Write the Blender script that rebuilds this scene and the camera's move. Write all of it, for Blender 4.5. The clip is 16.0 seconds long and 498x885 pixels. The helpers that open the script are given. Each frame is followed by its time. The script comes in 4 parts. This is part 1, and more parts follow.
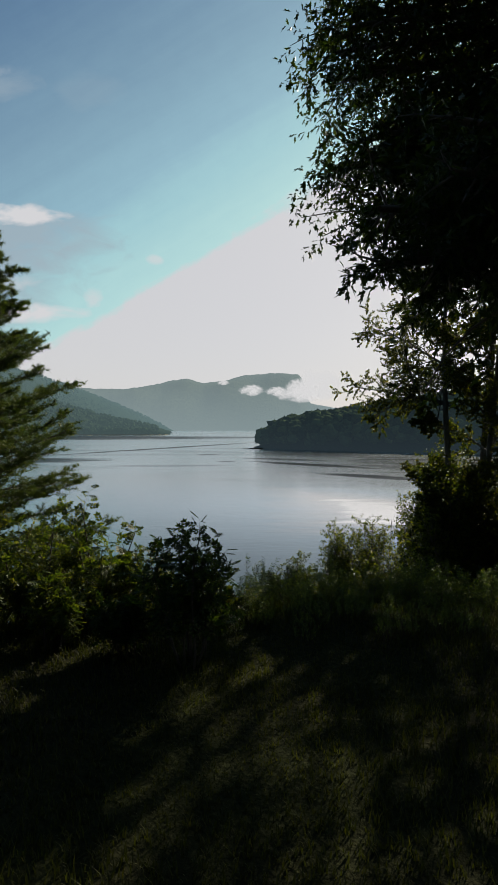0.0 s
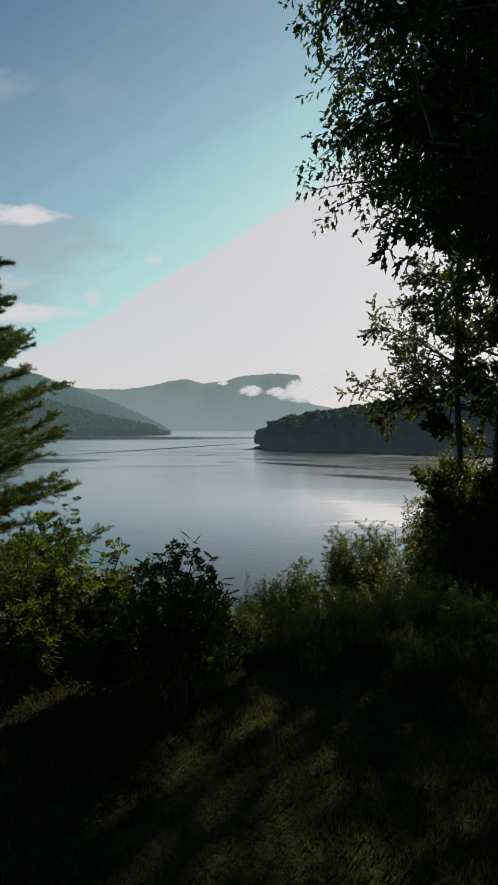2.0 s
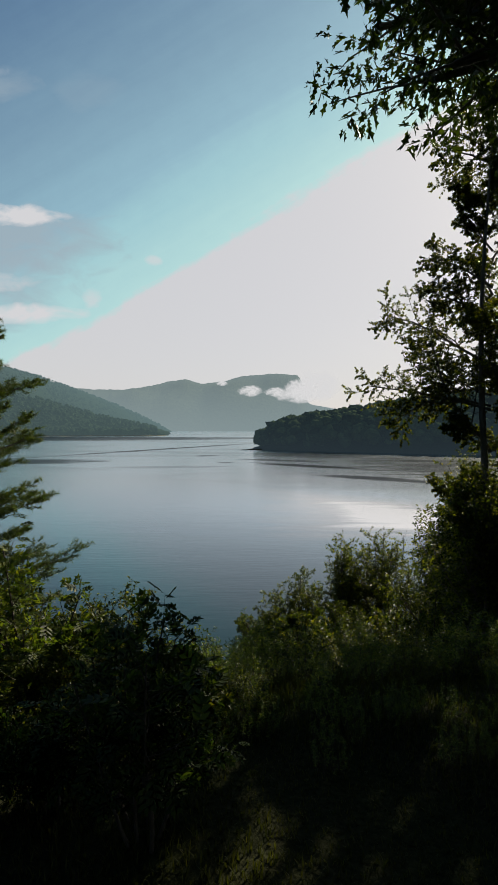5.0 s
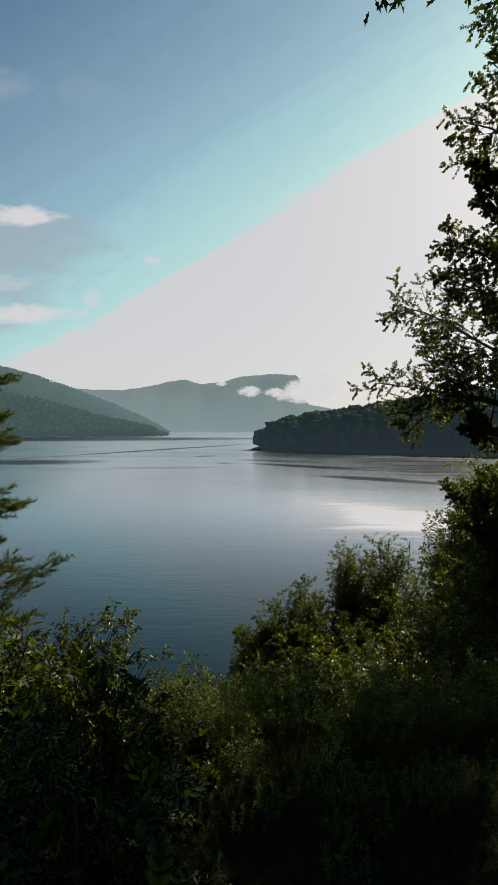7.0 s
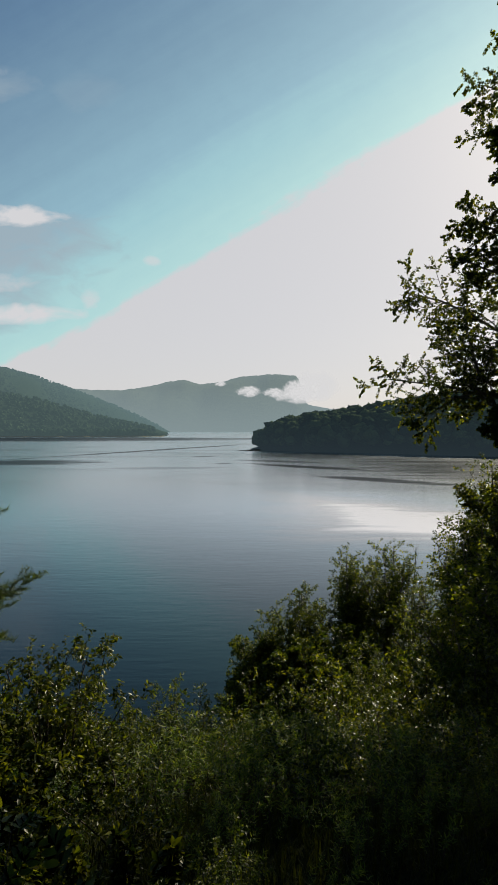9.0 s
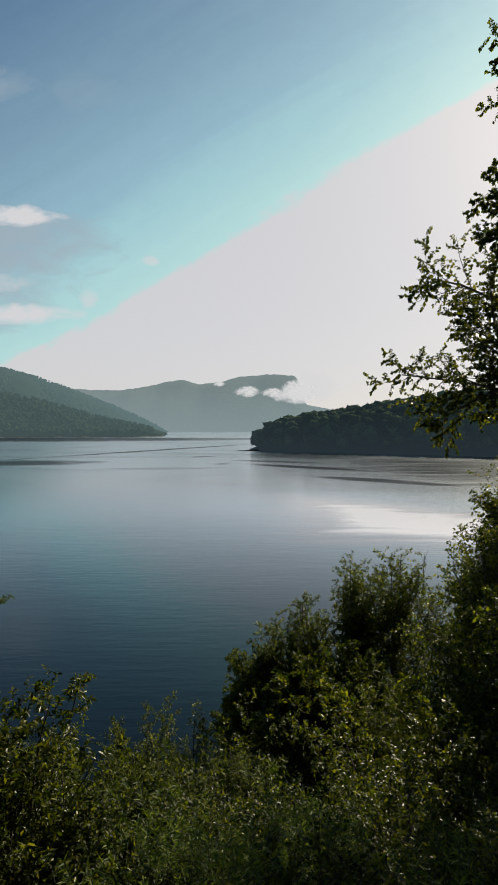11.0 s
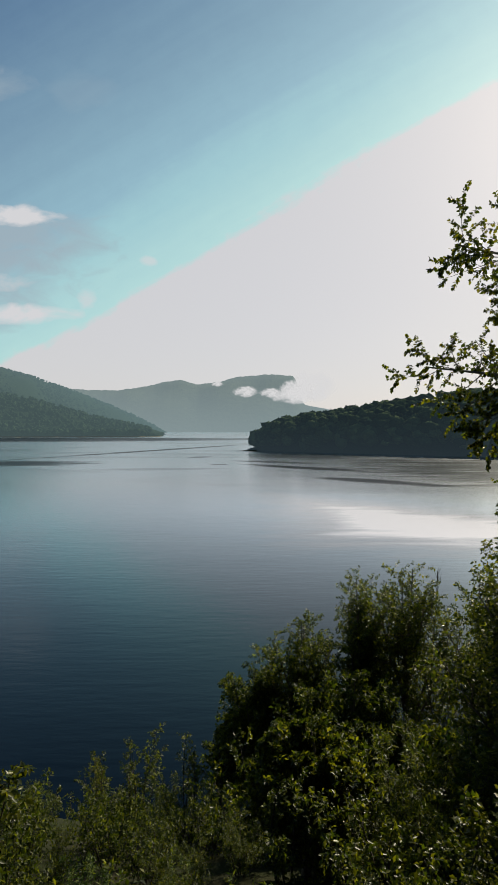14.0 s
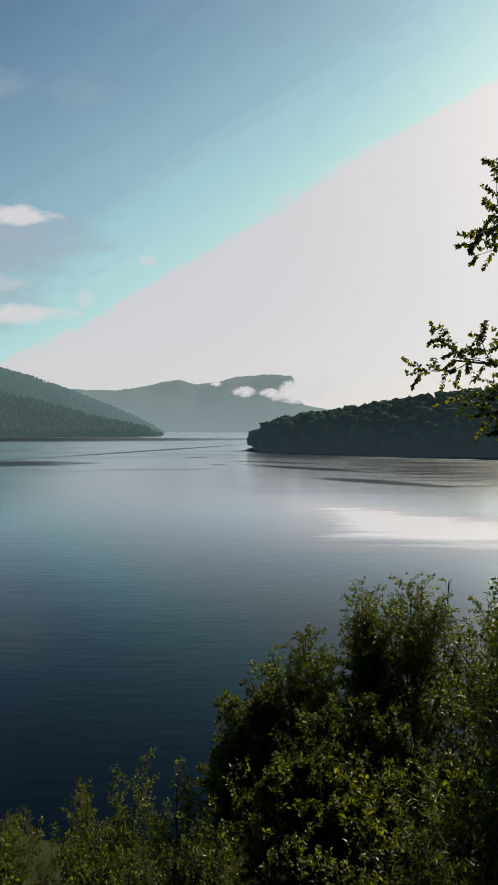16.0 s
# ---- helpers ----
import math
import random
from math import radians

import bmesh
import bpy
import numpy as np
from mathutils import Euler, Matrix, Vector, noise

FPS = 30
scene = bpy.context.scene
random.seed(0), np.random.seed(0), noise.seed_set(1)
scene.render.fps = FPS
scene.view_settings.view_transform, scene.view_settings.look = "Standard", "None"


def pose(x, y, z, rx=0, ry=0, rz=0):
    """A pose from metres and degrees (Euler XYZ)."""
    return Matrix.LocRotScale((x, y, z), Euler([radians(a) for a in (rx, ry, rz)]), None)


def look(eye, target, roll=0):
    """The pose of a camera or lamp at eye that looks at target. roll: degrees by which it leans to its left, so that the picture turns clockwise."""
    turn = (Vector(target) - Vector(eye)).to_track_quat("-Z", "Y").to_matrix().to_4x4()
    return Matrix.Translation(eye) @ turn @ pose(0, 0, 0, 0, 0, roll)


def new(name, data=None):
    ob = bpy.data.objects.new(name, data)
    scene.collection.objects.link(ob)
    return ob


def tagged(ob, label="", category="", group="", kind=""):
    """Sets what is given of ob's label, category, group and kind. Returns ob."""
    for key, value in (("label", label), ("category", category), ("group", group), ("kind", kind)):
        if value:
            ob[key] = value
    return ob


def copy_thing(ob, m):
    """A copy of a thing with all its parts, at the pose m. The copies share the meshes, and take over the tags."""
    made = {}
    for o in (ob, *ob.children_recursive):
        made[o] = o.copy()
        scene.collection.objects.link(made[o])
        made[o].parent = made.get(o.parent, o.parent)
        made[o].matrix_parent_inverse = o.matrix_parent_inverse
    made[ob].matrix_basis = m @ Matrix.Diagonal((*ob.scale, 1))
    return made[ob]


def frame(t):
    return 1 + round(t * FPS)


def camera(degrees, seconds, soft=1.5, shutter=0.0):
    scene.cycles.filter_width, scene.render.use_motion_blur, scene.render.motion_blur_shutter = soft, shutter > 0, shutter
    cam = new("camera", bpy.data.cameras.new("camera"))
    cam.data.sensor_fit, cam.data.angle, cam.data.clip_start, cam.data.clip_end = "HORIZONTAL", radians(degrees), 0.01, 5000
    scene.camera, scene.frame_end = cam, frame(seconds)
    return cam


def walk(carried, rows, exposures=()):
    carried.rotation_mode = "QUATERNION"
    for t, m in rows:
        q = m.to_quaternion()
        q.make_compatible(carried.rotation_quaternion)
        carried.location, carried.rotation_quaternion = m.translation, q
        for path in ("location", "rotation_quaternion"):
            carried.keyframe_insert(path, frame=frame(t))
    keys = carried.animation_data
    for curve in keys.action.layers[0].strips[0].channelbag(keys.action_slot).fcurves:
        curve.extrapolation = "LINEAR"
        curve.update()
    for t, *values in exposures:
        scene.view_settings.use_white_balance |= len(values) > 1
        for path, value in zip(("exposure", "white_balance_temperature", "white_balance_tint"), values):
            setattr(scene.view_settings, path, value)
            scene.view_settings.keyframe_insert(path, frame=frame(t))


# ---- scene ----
cam = camera(50.0, 16.0, soft=0.9)
PATH = [
    (0.0, pose(-0.004, 0.048, 2.041, 88.39, 0, -0.17)),
    (0.5, pose(-0.005, 0.178, 2.051, 88.40, 0, -0.18)),
    (1.0, pose(-0.006, 0.308, 2.061, 88.41, 0, -0.20)),
    (1.5, pose(-0.007, 0.439, 2.072, 88.42, 0, -0.21)),
    (2.0, pose(-0.006, 0.577, 2.082, 88.43, 0, -0.22)),
    (2.5, pose(-0.004, 0.721, 2.092, 88.43, 0, -0.23)),
    (3.0, pose(0.001, 0.870, 2.103, 88.43, 0, -0.25)),
    (3.5, pose(0.006, 1.024, 2.113, 88.43, 0, -0.26)),
    (4.0, pose(0.011, 1.184, 2.120, 88.44, 0, -0.27)),
    (4.5, pose(0.016, 1.352, 2.124, 88.44, 0, -0.28)),
    (5.0, pose(0.020, 1.526, 2.126, 88.46, 0, -0.30)),
    (5.5, pose(0.025, 1.703, 2.126, 88.47, 0, -0.31)),
    (6.0, pose(0.033, 1.878, 2.127, 88.48, 0, -0.33)),
    (6.5, pose(0.044, 2.050, 2.129, 88.49, 0, -0.35)),
    (7.0, pose(0.058, 2.220, 2.131, 88.50, 0, -0.37)),
    (7.5, pose(0.072, 2.392, 2.133, 88.51, 0, -0.40)),
    (8.0, pose(0.084, 2.569, 2.134, 88.51, 0, -0.42)),
    (8.5, pose(0.094, 2.752, 2.135, 88.52, 0, -0.45)),
    (9.0, pose(0.101, 2.940, 2.136, 88.52, 0, -0.47)),
    (9.5, pose(0.108, 3.130, 2.137, 88.52, 0, -0.50)),
    (10.0, pose(0.115, 3.322, 2.141, 88.52, 0, -0.53)),
    (10.5, pose(0.122, 3.516, 2.147, 88.53, 0, -0.56)),
    (11.0, pose(0.128, 3.714, 2.155, 88.53, 0, -0.60)),
    (11.5, pose(0.135, 3.911, 2.165, 88.53, 0, -0.63)),
    (12.0, pose(0.142, 4.106, 2.173, 88.54, 0, -0.67)),
    (12.5, pose(0.153, 4.297, 2.180, 88.54, 0, -0.70)),
    (13.0, pose(0.164, 4.486, 2.186, 88.54, 0, -0.74)),
    (13.5, pose(0.176, 4.673, 2.193, 88.54, 0, -0.78)),
    (14.0, pose(0.186, 4.858, 2.199, 88.54, 0, -0.81)),
    (14.5, pose(0.194, 5.042, 2.206, 88.54, 0, -0.84)),
    (15.0, pose(0.201, 5.223, 2.212, 88.54, 0, -0.88)),
    (15.5, pose(0.207, 5.403, 2.219, 88.54, 0, -0.91)),
    (16.0, pose(0.213, 5.584, 2.226, 88.54, 0, -0.94)),
]
walk(cam, PATH)

# ---- light: a low morning sun ahead to the right, thin bright haze below it ----
SUN_AZ, SUN_EL = 35.0, 30.0          # degrees right of straight ahead, degrees up
scene.view_settings.exposure = 0.515
sun_way = Vector((math.sin(radians(SUN_AZ)) * math.cos(radians(SUN_EL)),
                  math.cos(radians(SUN_AZ)) * math.cos(radians(SUN_EL)), math.sin(radians(SUN_EL))))
sun = new("sun", bpy.data.lights.new("sun", "SUN"))
sun.data.energy, sun.data.angle, sun.data.color = 5.0, radians(0.6), (1.0, 0.88, 0.68)
sun.matrix_world = look(sun_way * 60, (0, 0, 0))


class Nodes:
    """A short way to write node trees."""

    def __init__(self, tree):
        self.tree = tree
        tree.nodes.clear()

    def add(self, kind, values=None, **settings):
        n = self.tree.nodes.new("ShaderNode" + kind)
        for key, value in settings.items():
            setattr(n, key, value)
        for key, value in (values or {}).items():
            if isinstance(value, bpy.types.NodeSocket):
                self.tree.links.new(value, n.inputs[key])
            else:
                n.inputs[key].default_value = value
        return n

    def math(self, operation, a, b=0.0, c=0.0, clamp=False):
        return self.add("Math", {0: a, 1: b, 2: c}, operation=operation, use_clamp=clamp).outputs[0]

    def mix(self, factor, a, b, blend="MIX"):
        n = self.add("MixRGB", {0: factor, 1: a, 2: b}, blend_type=blend)
        return n.outputs[0]

    def ramp(self, factor, stops, mode="LINEAR"):
        n = self.add("ValToRGB", {0: factor})
        n.color_ramp.interpolation = mode
        while len(n.color_ramp.elements) < len(stops):
            n.color_ramp.elements.new(0.5)
        for e, (at, colour) in zip(n.color_ramp.elements, stops):
            e.position, e.color = at, (*colour, 1)
        return n.outputs[0]


def make_sky():
    world = bpy.data.worlds.new("world")
    scene.world = world
    world.use_nodes = True
    t = Nodes(world.node_tree)
    sky = t.add("TexSky", sky_type="NISHITA", sun_disc=False, sun_elevation=radians(SUN_EL), sun_rotation=radians(SUN_AZ),
                altitude=400, dust_density=2.0)
    way = t.add("TexCoord").outputs["Generated"]
    # bright haze: grows towards the sun's side and towards the horizon
    tilt = t.add("VectorMath", {0: way, 1: (0.466, 0.299, -0.833)}, operation="DOT_PRODUCT").outputs["Value"]
    xyz = t.add("SeparateXYZ", {0: way})
    ahead = t.math("MAXIMUM", xyz.outputs[1], 0.05)
    u, w = t.math("DIVIDE", xyz.outputs[0], ahead), t.math("DIVIDE", xyz.outputs[2], ahead)
    # thin veils drawn out along the haze's edge, and its own ragged rim
    along = t.math("ADD", t.math("MULTIPLY", u, 0.88), t.math("MULTIPLY", w, 0.48))
    across = t.math("SUBTRACT", t.math("MULTIPLY", w, 0.88), t.math("MULTIPLY", u, 0.48))
    veils = t.add("TexNoise", {"Vector": t.add("CombineXYZ", {0: t.math("MULTIPLY", along, 1.6), 1: t.math("MULTIPLY", across, 17.0)}).outputs[0],
                               "Scale": 1.0, "Detail": 5.0, "Roughness": 0.6, "Distortion": 0.3}).outputs["Fac"]
    rim = t.add("TexNoise", {"Vector": t.add("CombineXYZ", {0: u, 1: w}).outputs[0], "Scale": 26.0, "Detail": 6.0, "Roughness": 0.6}).outputs["Fac"]
    tilt = t.math("ADD", tilt, t.math("MULTIPLY", t.math("SUBTRACT", veils, 0.5), 0.075))
    tilt = t.math("ADD", tilt, t.math("MULTIPLY", t.math("SUBTRACT", rim, 0.5), 0.03))
    level = t.math("MULTIPLY_ADD", tilt, 1.0, 0.8, clamp=True)
    haze = t.ramp(level, [(0.0, (0.03, 0.07, 0.14)), (0.30, (0.075, 0.15, 0.26)), (0.40, (0.12, 0.225, 0.35)), (0.54, (0.215, 0.365, 0.47)), (0.64, (0.29, 0.49, 0.58)),
                          (0.70, (0.36, 0.61, 0.65)), (0.782, (0.46, 0.72, 0.70)), (0.797, (0.66, 0.65, 0.66))])
    colour = t.mix(0.88, t.mix(1.0, sky.outputs[0], (0.10, 0.10, 0.10, 1), "MULTIPLY"), haze)
    # small clouds low over the hills: soft grey bodies, then their sunlit tops
    puff = t.add("TexNoise", {"Vector": t.add("CombineXYZ", {0: u, 1: t.math("MULTIPLY", w, 2.0)}).outputs[0], "Scale": 11.0,
                              "Detail": 9.0, "Roughness": 0.55, "Distortion": 0.5}).outputs["Fac"]
    for rows, ragged, tone in (
            (((-0.43, 0.345, 0.21, 0.075, 0.8), (-0.50, 0.255, 0.22, 0.045, 0.7), (-0.52, 0.19, 0.13, 0.022, 0.7), (-0.45, 0.635, 0.08, 0.035, 0.45), (-0.29, 0.62, 0.07, 0.04, 0.15)), 2.6, (0.35, 0.43, 0.49, 1)),
            (((-0.44, 0.395, 0.115, 0.020, 1.0), (-0.47, 0.268, 0.09, 0.018, 0.5), (-0.45, 0.212, 0.15, 0.021, 1.0), (-0.46, 0.650, 0.05, 0.014, 0.3),
              (-0.17, 0.312, 0.018, 0.011, 0.6), (-0.288, 0.243, 0.020, 0.020, 0.55)), 4.2, (0.66, 0.66, 0.68, 1))):
        total = 0.0
        for cu, cw, su, sw, thick in rows:
            a = t.math("POWER", t.math("DIVIDE", t.math("SUBTRACT", u, cu), su), 2.0)
            b = t.math("POWER", t.math("DIVIDE", t.math("SUBTRACT", w, cw), sw), 2.0)
            body = t.math("SUBTRACT", 1.05, t.math("ADD", a, b))
            body = t.math("MULTIPLY_ADD", t.math("SUBTRACT", puff, 0.5), ragged, body, clamp=True)
            total = t.math("MAXIMUM", total, t.math("MULTIPLY", body, thick))
        colour = t.mix(total, colour, tone)
    # the haze is brightest low down towards the sun
    a = t.math("POWER", t.math("DIVIDE", t.math("SUBTRACT", u, 0.55), 0.24), 2.0)
    b = t.math("POWER", t.math("DIVIDE", t.math("SUBTRACT", w, 0.150), 0.06), 2.0)
    shine = t.math("POWER", 2.718, t.math("MULTIPLY", t.math("ADD", a, b), -1.0))
    colour = t.mix(t.math("MULTIPLY", shine, 0.5), colour, (0.78, 0.765, 0.75, 1))
    out = t.add("Background", {0: colour, 1: 0.7})
    t.add("OutputWorld", {0: out.outputs[0]})


make_sky()


# ---- materials ----
def material(name):
    m = bpy.data.materials.new(name)
    m.use_nodes = True
    return m, Nodes(m.node_tree)


def leaf_material(name, dark, mid, light, gloss=0.55, through_light=0.35):
    m, t = material(name)
    island = t.add("NewGeometry").outputs["Random Per Island"]
    where = t.add("TexCoord").outputs["Object"]
    patch = t.add("TexNoise", {"Vector": where, "Scale": 1.7, "Detail": 3.0}).outputs["Fac"]
    vein = t.add("TexNoise", {"Vector": where, "Scale": 55.0, "Detail": 2.0}).outputs["Fac"]
    mixed = t.math("ADD", t.math("MULTIPLY", island, 0.65), t.math("MULTIPLY", patch, 0.35))
    colour = t.ramp(mixed, [(0.12, dark), (0.5, mid), (0.86, light)])
    colour = t.mix(t.math("MULTIPLY", vein, 0.35), colour, (dark[0], dark[1], dark[2], 1))
    bump = t.add("Bump", {"Strength": 0.25, "Distance": 0.004, "Height": vein})
    face = t.add("BsdfPrincipled", {"Base Color": colour, "Roughness": gloss, "Normal": bump.outputs[0], "Specular IOR Level": 0.18})
    glow = t.mix(1.0, colour, (1.75, 1.75, 0.50, 1), "MULTIPLY")
    back = t.add("BsdfTranslucent", {"Color": glow})
    both = t.add("MixShader", {0: through_light, 1: face.outputs[0], 2: back.outputs[0]})
    t.add("OutputMaterial", {0: both.outputs[0]})
    return m


def bark_material(name, dark, light, scale=14.0):
    m, t = material(name)
    where = t.add("TexCoord").outputs["Object"]
    long = t.add("Mapping", {"Vector": where, "Scale": (1.0, 1.0, 0.25)}).outputs[0]
    ridge = t.add("TexNoise", {"Vector": long, "Scale": scale * 2, "Detail": 6.0, "Distortion": 0.6}).outputs["Fac"]
    blot = t.add("TexNoise", {"Vector": where, "Scale": scale * 0.2, "Detail": 3.0}).outputs["Fac"]
    colour = t.ramp(t.math("ADD", t.math("MULTIPLY", ridge, 0.6), t.math("MULTIPLY", blot, 0.4)), [(0.3, dark), (0.7, light)])
    bump = t.add("Bump", {"Strength": 0.7, "Distance": 0.01, "Height": ridge})
    s = t.add("BsdfPrincipled", {"Base Color": colour, "Roughness": 0.85, "Normal": bump.outputs[0]})
    t.add("OutputMaterial", {0: s.outputs[0]})
    return m


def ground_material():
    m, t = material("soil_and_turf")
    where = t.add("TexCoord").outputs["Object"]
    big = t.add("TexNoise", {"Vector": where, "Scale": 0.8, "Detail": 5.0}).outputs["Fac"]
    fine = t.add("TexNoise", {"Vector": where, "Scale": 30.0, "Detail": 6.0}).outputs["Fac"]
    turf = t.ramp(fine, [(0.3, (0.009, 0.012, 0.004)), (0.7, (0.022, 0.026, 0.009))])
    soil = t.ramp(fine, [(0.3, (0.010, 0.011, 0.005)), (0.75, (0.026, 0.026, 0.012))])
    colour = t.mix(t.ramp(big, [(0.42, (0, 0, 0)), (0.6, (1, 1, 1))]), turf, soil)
    bump = t.add("Bump", {"Strength": 0.8, "Distance": 0.03, "Height": fine})
    s = t.add("BsdfPrincipled", {"Base Color": colour, "Roughness": 0.95, "Specular IOR Level": 0.05, "Normal": bump.outputs[0]})
    t.add("OutputMaterial", {0: s.outputs[0]})
    return m


def water_material():
    m, t = material("lake_water")
    where = t.add("TexCoord").outputs["Object"]
    ripple = t.add("TexNoise", {"Vector": t.add("Mapping", {"Vector": where, "Scale": (0.45, 1.9, 1.0)}).outputs[0], "Scale": 1.3,
                                "Detail": 3.0, "Roughness": 0.5}).outputs["Fac"]
    swell = t.add("TexNoise", {"Vector": t.add("Mapping", {"Vector": where, "Scale": (0.10, 0.35, 1.0)}).outputs[0], "Scale": 1.0,
                               "Detail": 2.0}).outputs["Fac"]
    streak = t.add("TexNoise", {"Vector": t.add("Mapping", {"Vector": where, "Scale": (0.0085, 0.026, 1.0), "Rotation": (0, 0, 0.16)}).outputs[0],
                                "Scale": 1.0, "Detail": 5.0, "Roughness": 0.55, "Distortion": 1.3}).outputs["Fac"]
    xyz = t.add("SeparateXYZ", {0: where})
    x, y = xyz.outputs[0], xyz.outputs[1]
    away = t.math("MULTIPLY_ADD", y, 0.012, -0.5, clamp=True)
    edge_noise = t.add("TexNoise", {"Vector": t.add("Mapping", {"Vector": where, "Scale": (0.04, 0.16, 1.0)}).outputs[0], "Scale": 1.0, "Detail": 8.0,
                                    "Roughness": 0.72, "Distortion": 0.8}).outputs["Fac"]
    combed = t.add("TexNoise", {"Vector": t.add("Mapping", {"Vector": where, "Scale": (0.03, 0.7, 1.0), "Rotation": (0, 0, 0.2)}).outputs[0], "Scale": 1.0, "Detail": 6.0,
                                "Roughness": 0.7}).outputs["Fac"]
    combed = t.math("MULTIPLY_ADD", combed, 2.2, -0.15, clamp=True)
    # wind lanes and the headland's dark reflection, painted as weaker gloss (centre, half length, half width, turn)
    dim_mask = t.ramp(streak, [(0.52, (0, 0, 0)), (0.66, (0.18, 0.18, 0.18))])
    dim_mask = t.math("MULTIPLY", dim_mask, away)
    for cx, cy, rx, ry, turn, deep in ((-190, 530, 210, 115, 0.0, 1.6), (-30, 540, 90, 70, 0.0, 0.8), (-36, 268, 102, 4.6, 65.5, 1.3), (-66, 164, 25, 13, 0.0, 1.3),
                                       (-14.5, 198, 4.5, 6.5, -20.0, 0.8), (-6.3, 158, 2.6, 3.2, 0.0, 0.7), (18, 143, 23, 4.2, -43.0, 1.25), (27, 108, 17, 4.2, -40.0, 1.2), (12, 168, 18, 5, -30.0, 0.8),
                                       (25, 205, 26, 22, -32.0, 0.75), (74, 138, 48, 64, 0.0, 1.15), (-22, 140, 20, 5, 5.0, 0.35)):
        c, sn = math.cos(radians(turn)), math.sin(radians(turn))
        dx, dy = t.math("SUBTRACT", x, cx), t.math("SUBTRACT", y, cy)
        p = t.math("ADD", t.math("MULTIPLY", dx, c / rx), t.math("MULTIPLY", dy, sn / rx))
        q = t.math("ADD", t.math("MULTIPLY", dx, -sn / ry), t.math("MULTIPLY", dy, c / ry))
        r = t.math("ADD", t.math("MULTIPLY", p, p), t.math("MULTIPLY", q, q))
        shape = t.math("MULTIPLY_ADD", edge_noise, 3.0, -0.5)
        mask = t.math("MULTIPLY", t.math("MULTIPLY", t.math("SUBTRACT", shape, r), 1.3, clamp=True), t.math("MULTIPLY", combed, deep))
        dim_mask = t.math("MINIMUM", t.math("MAXIMUM", dim_mask, mask), 1.1)
    height = t.math("ADD", t.math("MULTIPLY", ripple, 0.6), t.math("MULTIPLY", swell, 0.8))
    bump = t.add("Bump", {"Strength": t.math("MULTIPLY_ADD", away, -0.035, 0.06), "Distance": 0.25, "Height": height})
    rough = t.math("MULTIPLY_ADD", away, 0.03, 0.15)
    # painted glint on the sun's side: raised reflectance and whiter tint imitate mirrored bright haze
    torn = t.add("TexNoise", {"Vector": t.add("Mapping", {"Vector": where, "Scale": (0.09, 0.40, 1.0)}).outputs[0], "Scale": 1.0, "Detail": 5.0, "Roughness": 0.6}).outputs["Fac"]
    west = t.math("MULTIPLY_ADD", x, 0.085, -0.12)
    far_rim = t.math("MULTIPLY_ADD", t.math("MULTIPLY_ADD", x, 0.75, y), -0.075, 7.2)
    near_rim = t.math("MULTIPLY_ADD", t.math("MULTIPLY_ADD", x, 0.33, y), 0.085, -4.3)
    glint_mask = t.math("MINIMUM", t.math("MINIMUM", west, far_rim), near_rim)
    glint_mask = t.math("MULTIPLY_ADD", t.math("SUBTRACT", torn, 0.5), 1.1, glint_mask, clamp=True)
    rough = t.math("MULTIPLY_ADD", glint_mask, -0.06, rough)
    # reflection tint painted bluer close by, near neutral far out
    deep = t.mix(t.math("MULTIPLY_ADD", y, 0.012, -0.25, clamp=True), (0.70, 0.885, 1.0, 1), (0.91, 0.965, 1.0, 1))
    tint = t.mix(glint_mask, deep, (1.0, 0.985, 0.97, 1))
    body = t.add("BsdfDiffuse", {"Color": (0.0008, 0.0026, 0.006, 1)})
    shine = t.add("BsdfGlossy", {"Color": tint, "Roughness": rough, "Normal": bump.outputs[0]})
    edge = t.add("Fresnel", {"IOR": 1.34, "Normal": bump.outputs[0]})
    mirror = t.ramp(edge.outputs[0], [(0.0, (0, 0, 0)), (0.03, (0.012, 0.012, 0.012)), (0.05, (0.028, 0.028, 0.028)), (0.12, (0.11, 0.11, 0.11)), (0.22, (0.26, 0.26, 0.26)), (0.40, (0.53, 0.53, 0.53)), (0.65, (0.82, 0.82, 0.82)), (1.0, (1, 1, 1))])
    # the painted dark patches cut the reflectance here
    share = t.math("MULTIPLY", mirror, t.math("MULTIPLY_ADD", dim_mask, -0.66, 1.0))
    # soft painted halo round the glint, lifting the reflectance
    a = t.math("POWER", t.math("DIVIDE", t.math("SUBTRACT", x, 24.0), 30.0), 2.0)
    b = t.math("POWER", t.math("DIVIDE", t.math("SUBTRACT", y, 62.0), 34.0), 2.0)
    glint_halo = t.math("POWER", 2.718, t.math("MULTIPLY", t.math("ADD", a, b), -1.0))
    share = t.math("MULTIPLY", share, t.math("MULTIPLY_ADD", glint_halo, 0.6, 1.0), clamp=True)
    share = t.math("MAXIMUM", share, t.math("MULTIPLY", glint_mask, 0.99))
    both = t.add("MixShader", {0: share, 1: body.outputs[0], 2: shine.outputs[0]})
    t.add("OutputMaterial", {0: both.outputs[0]})
    return m


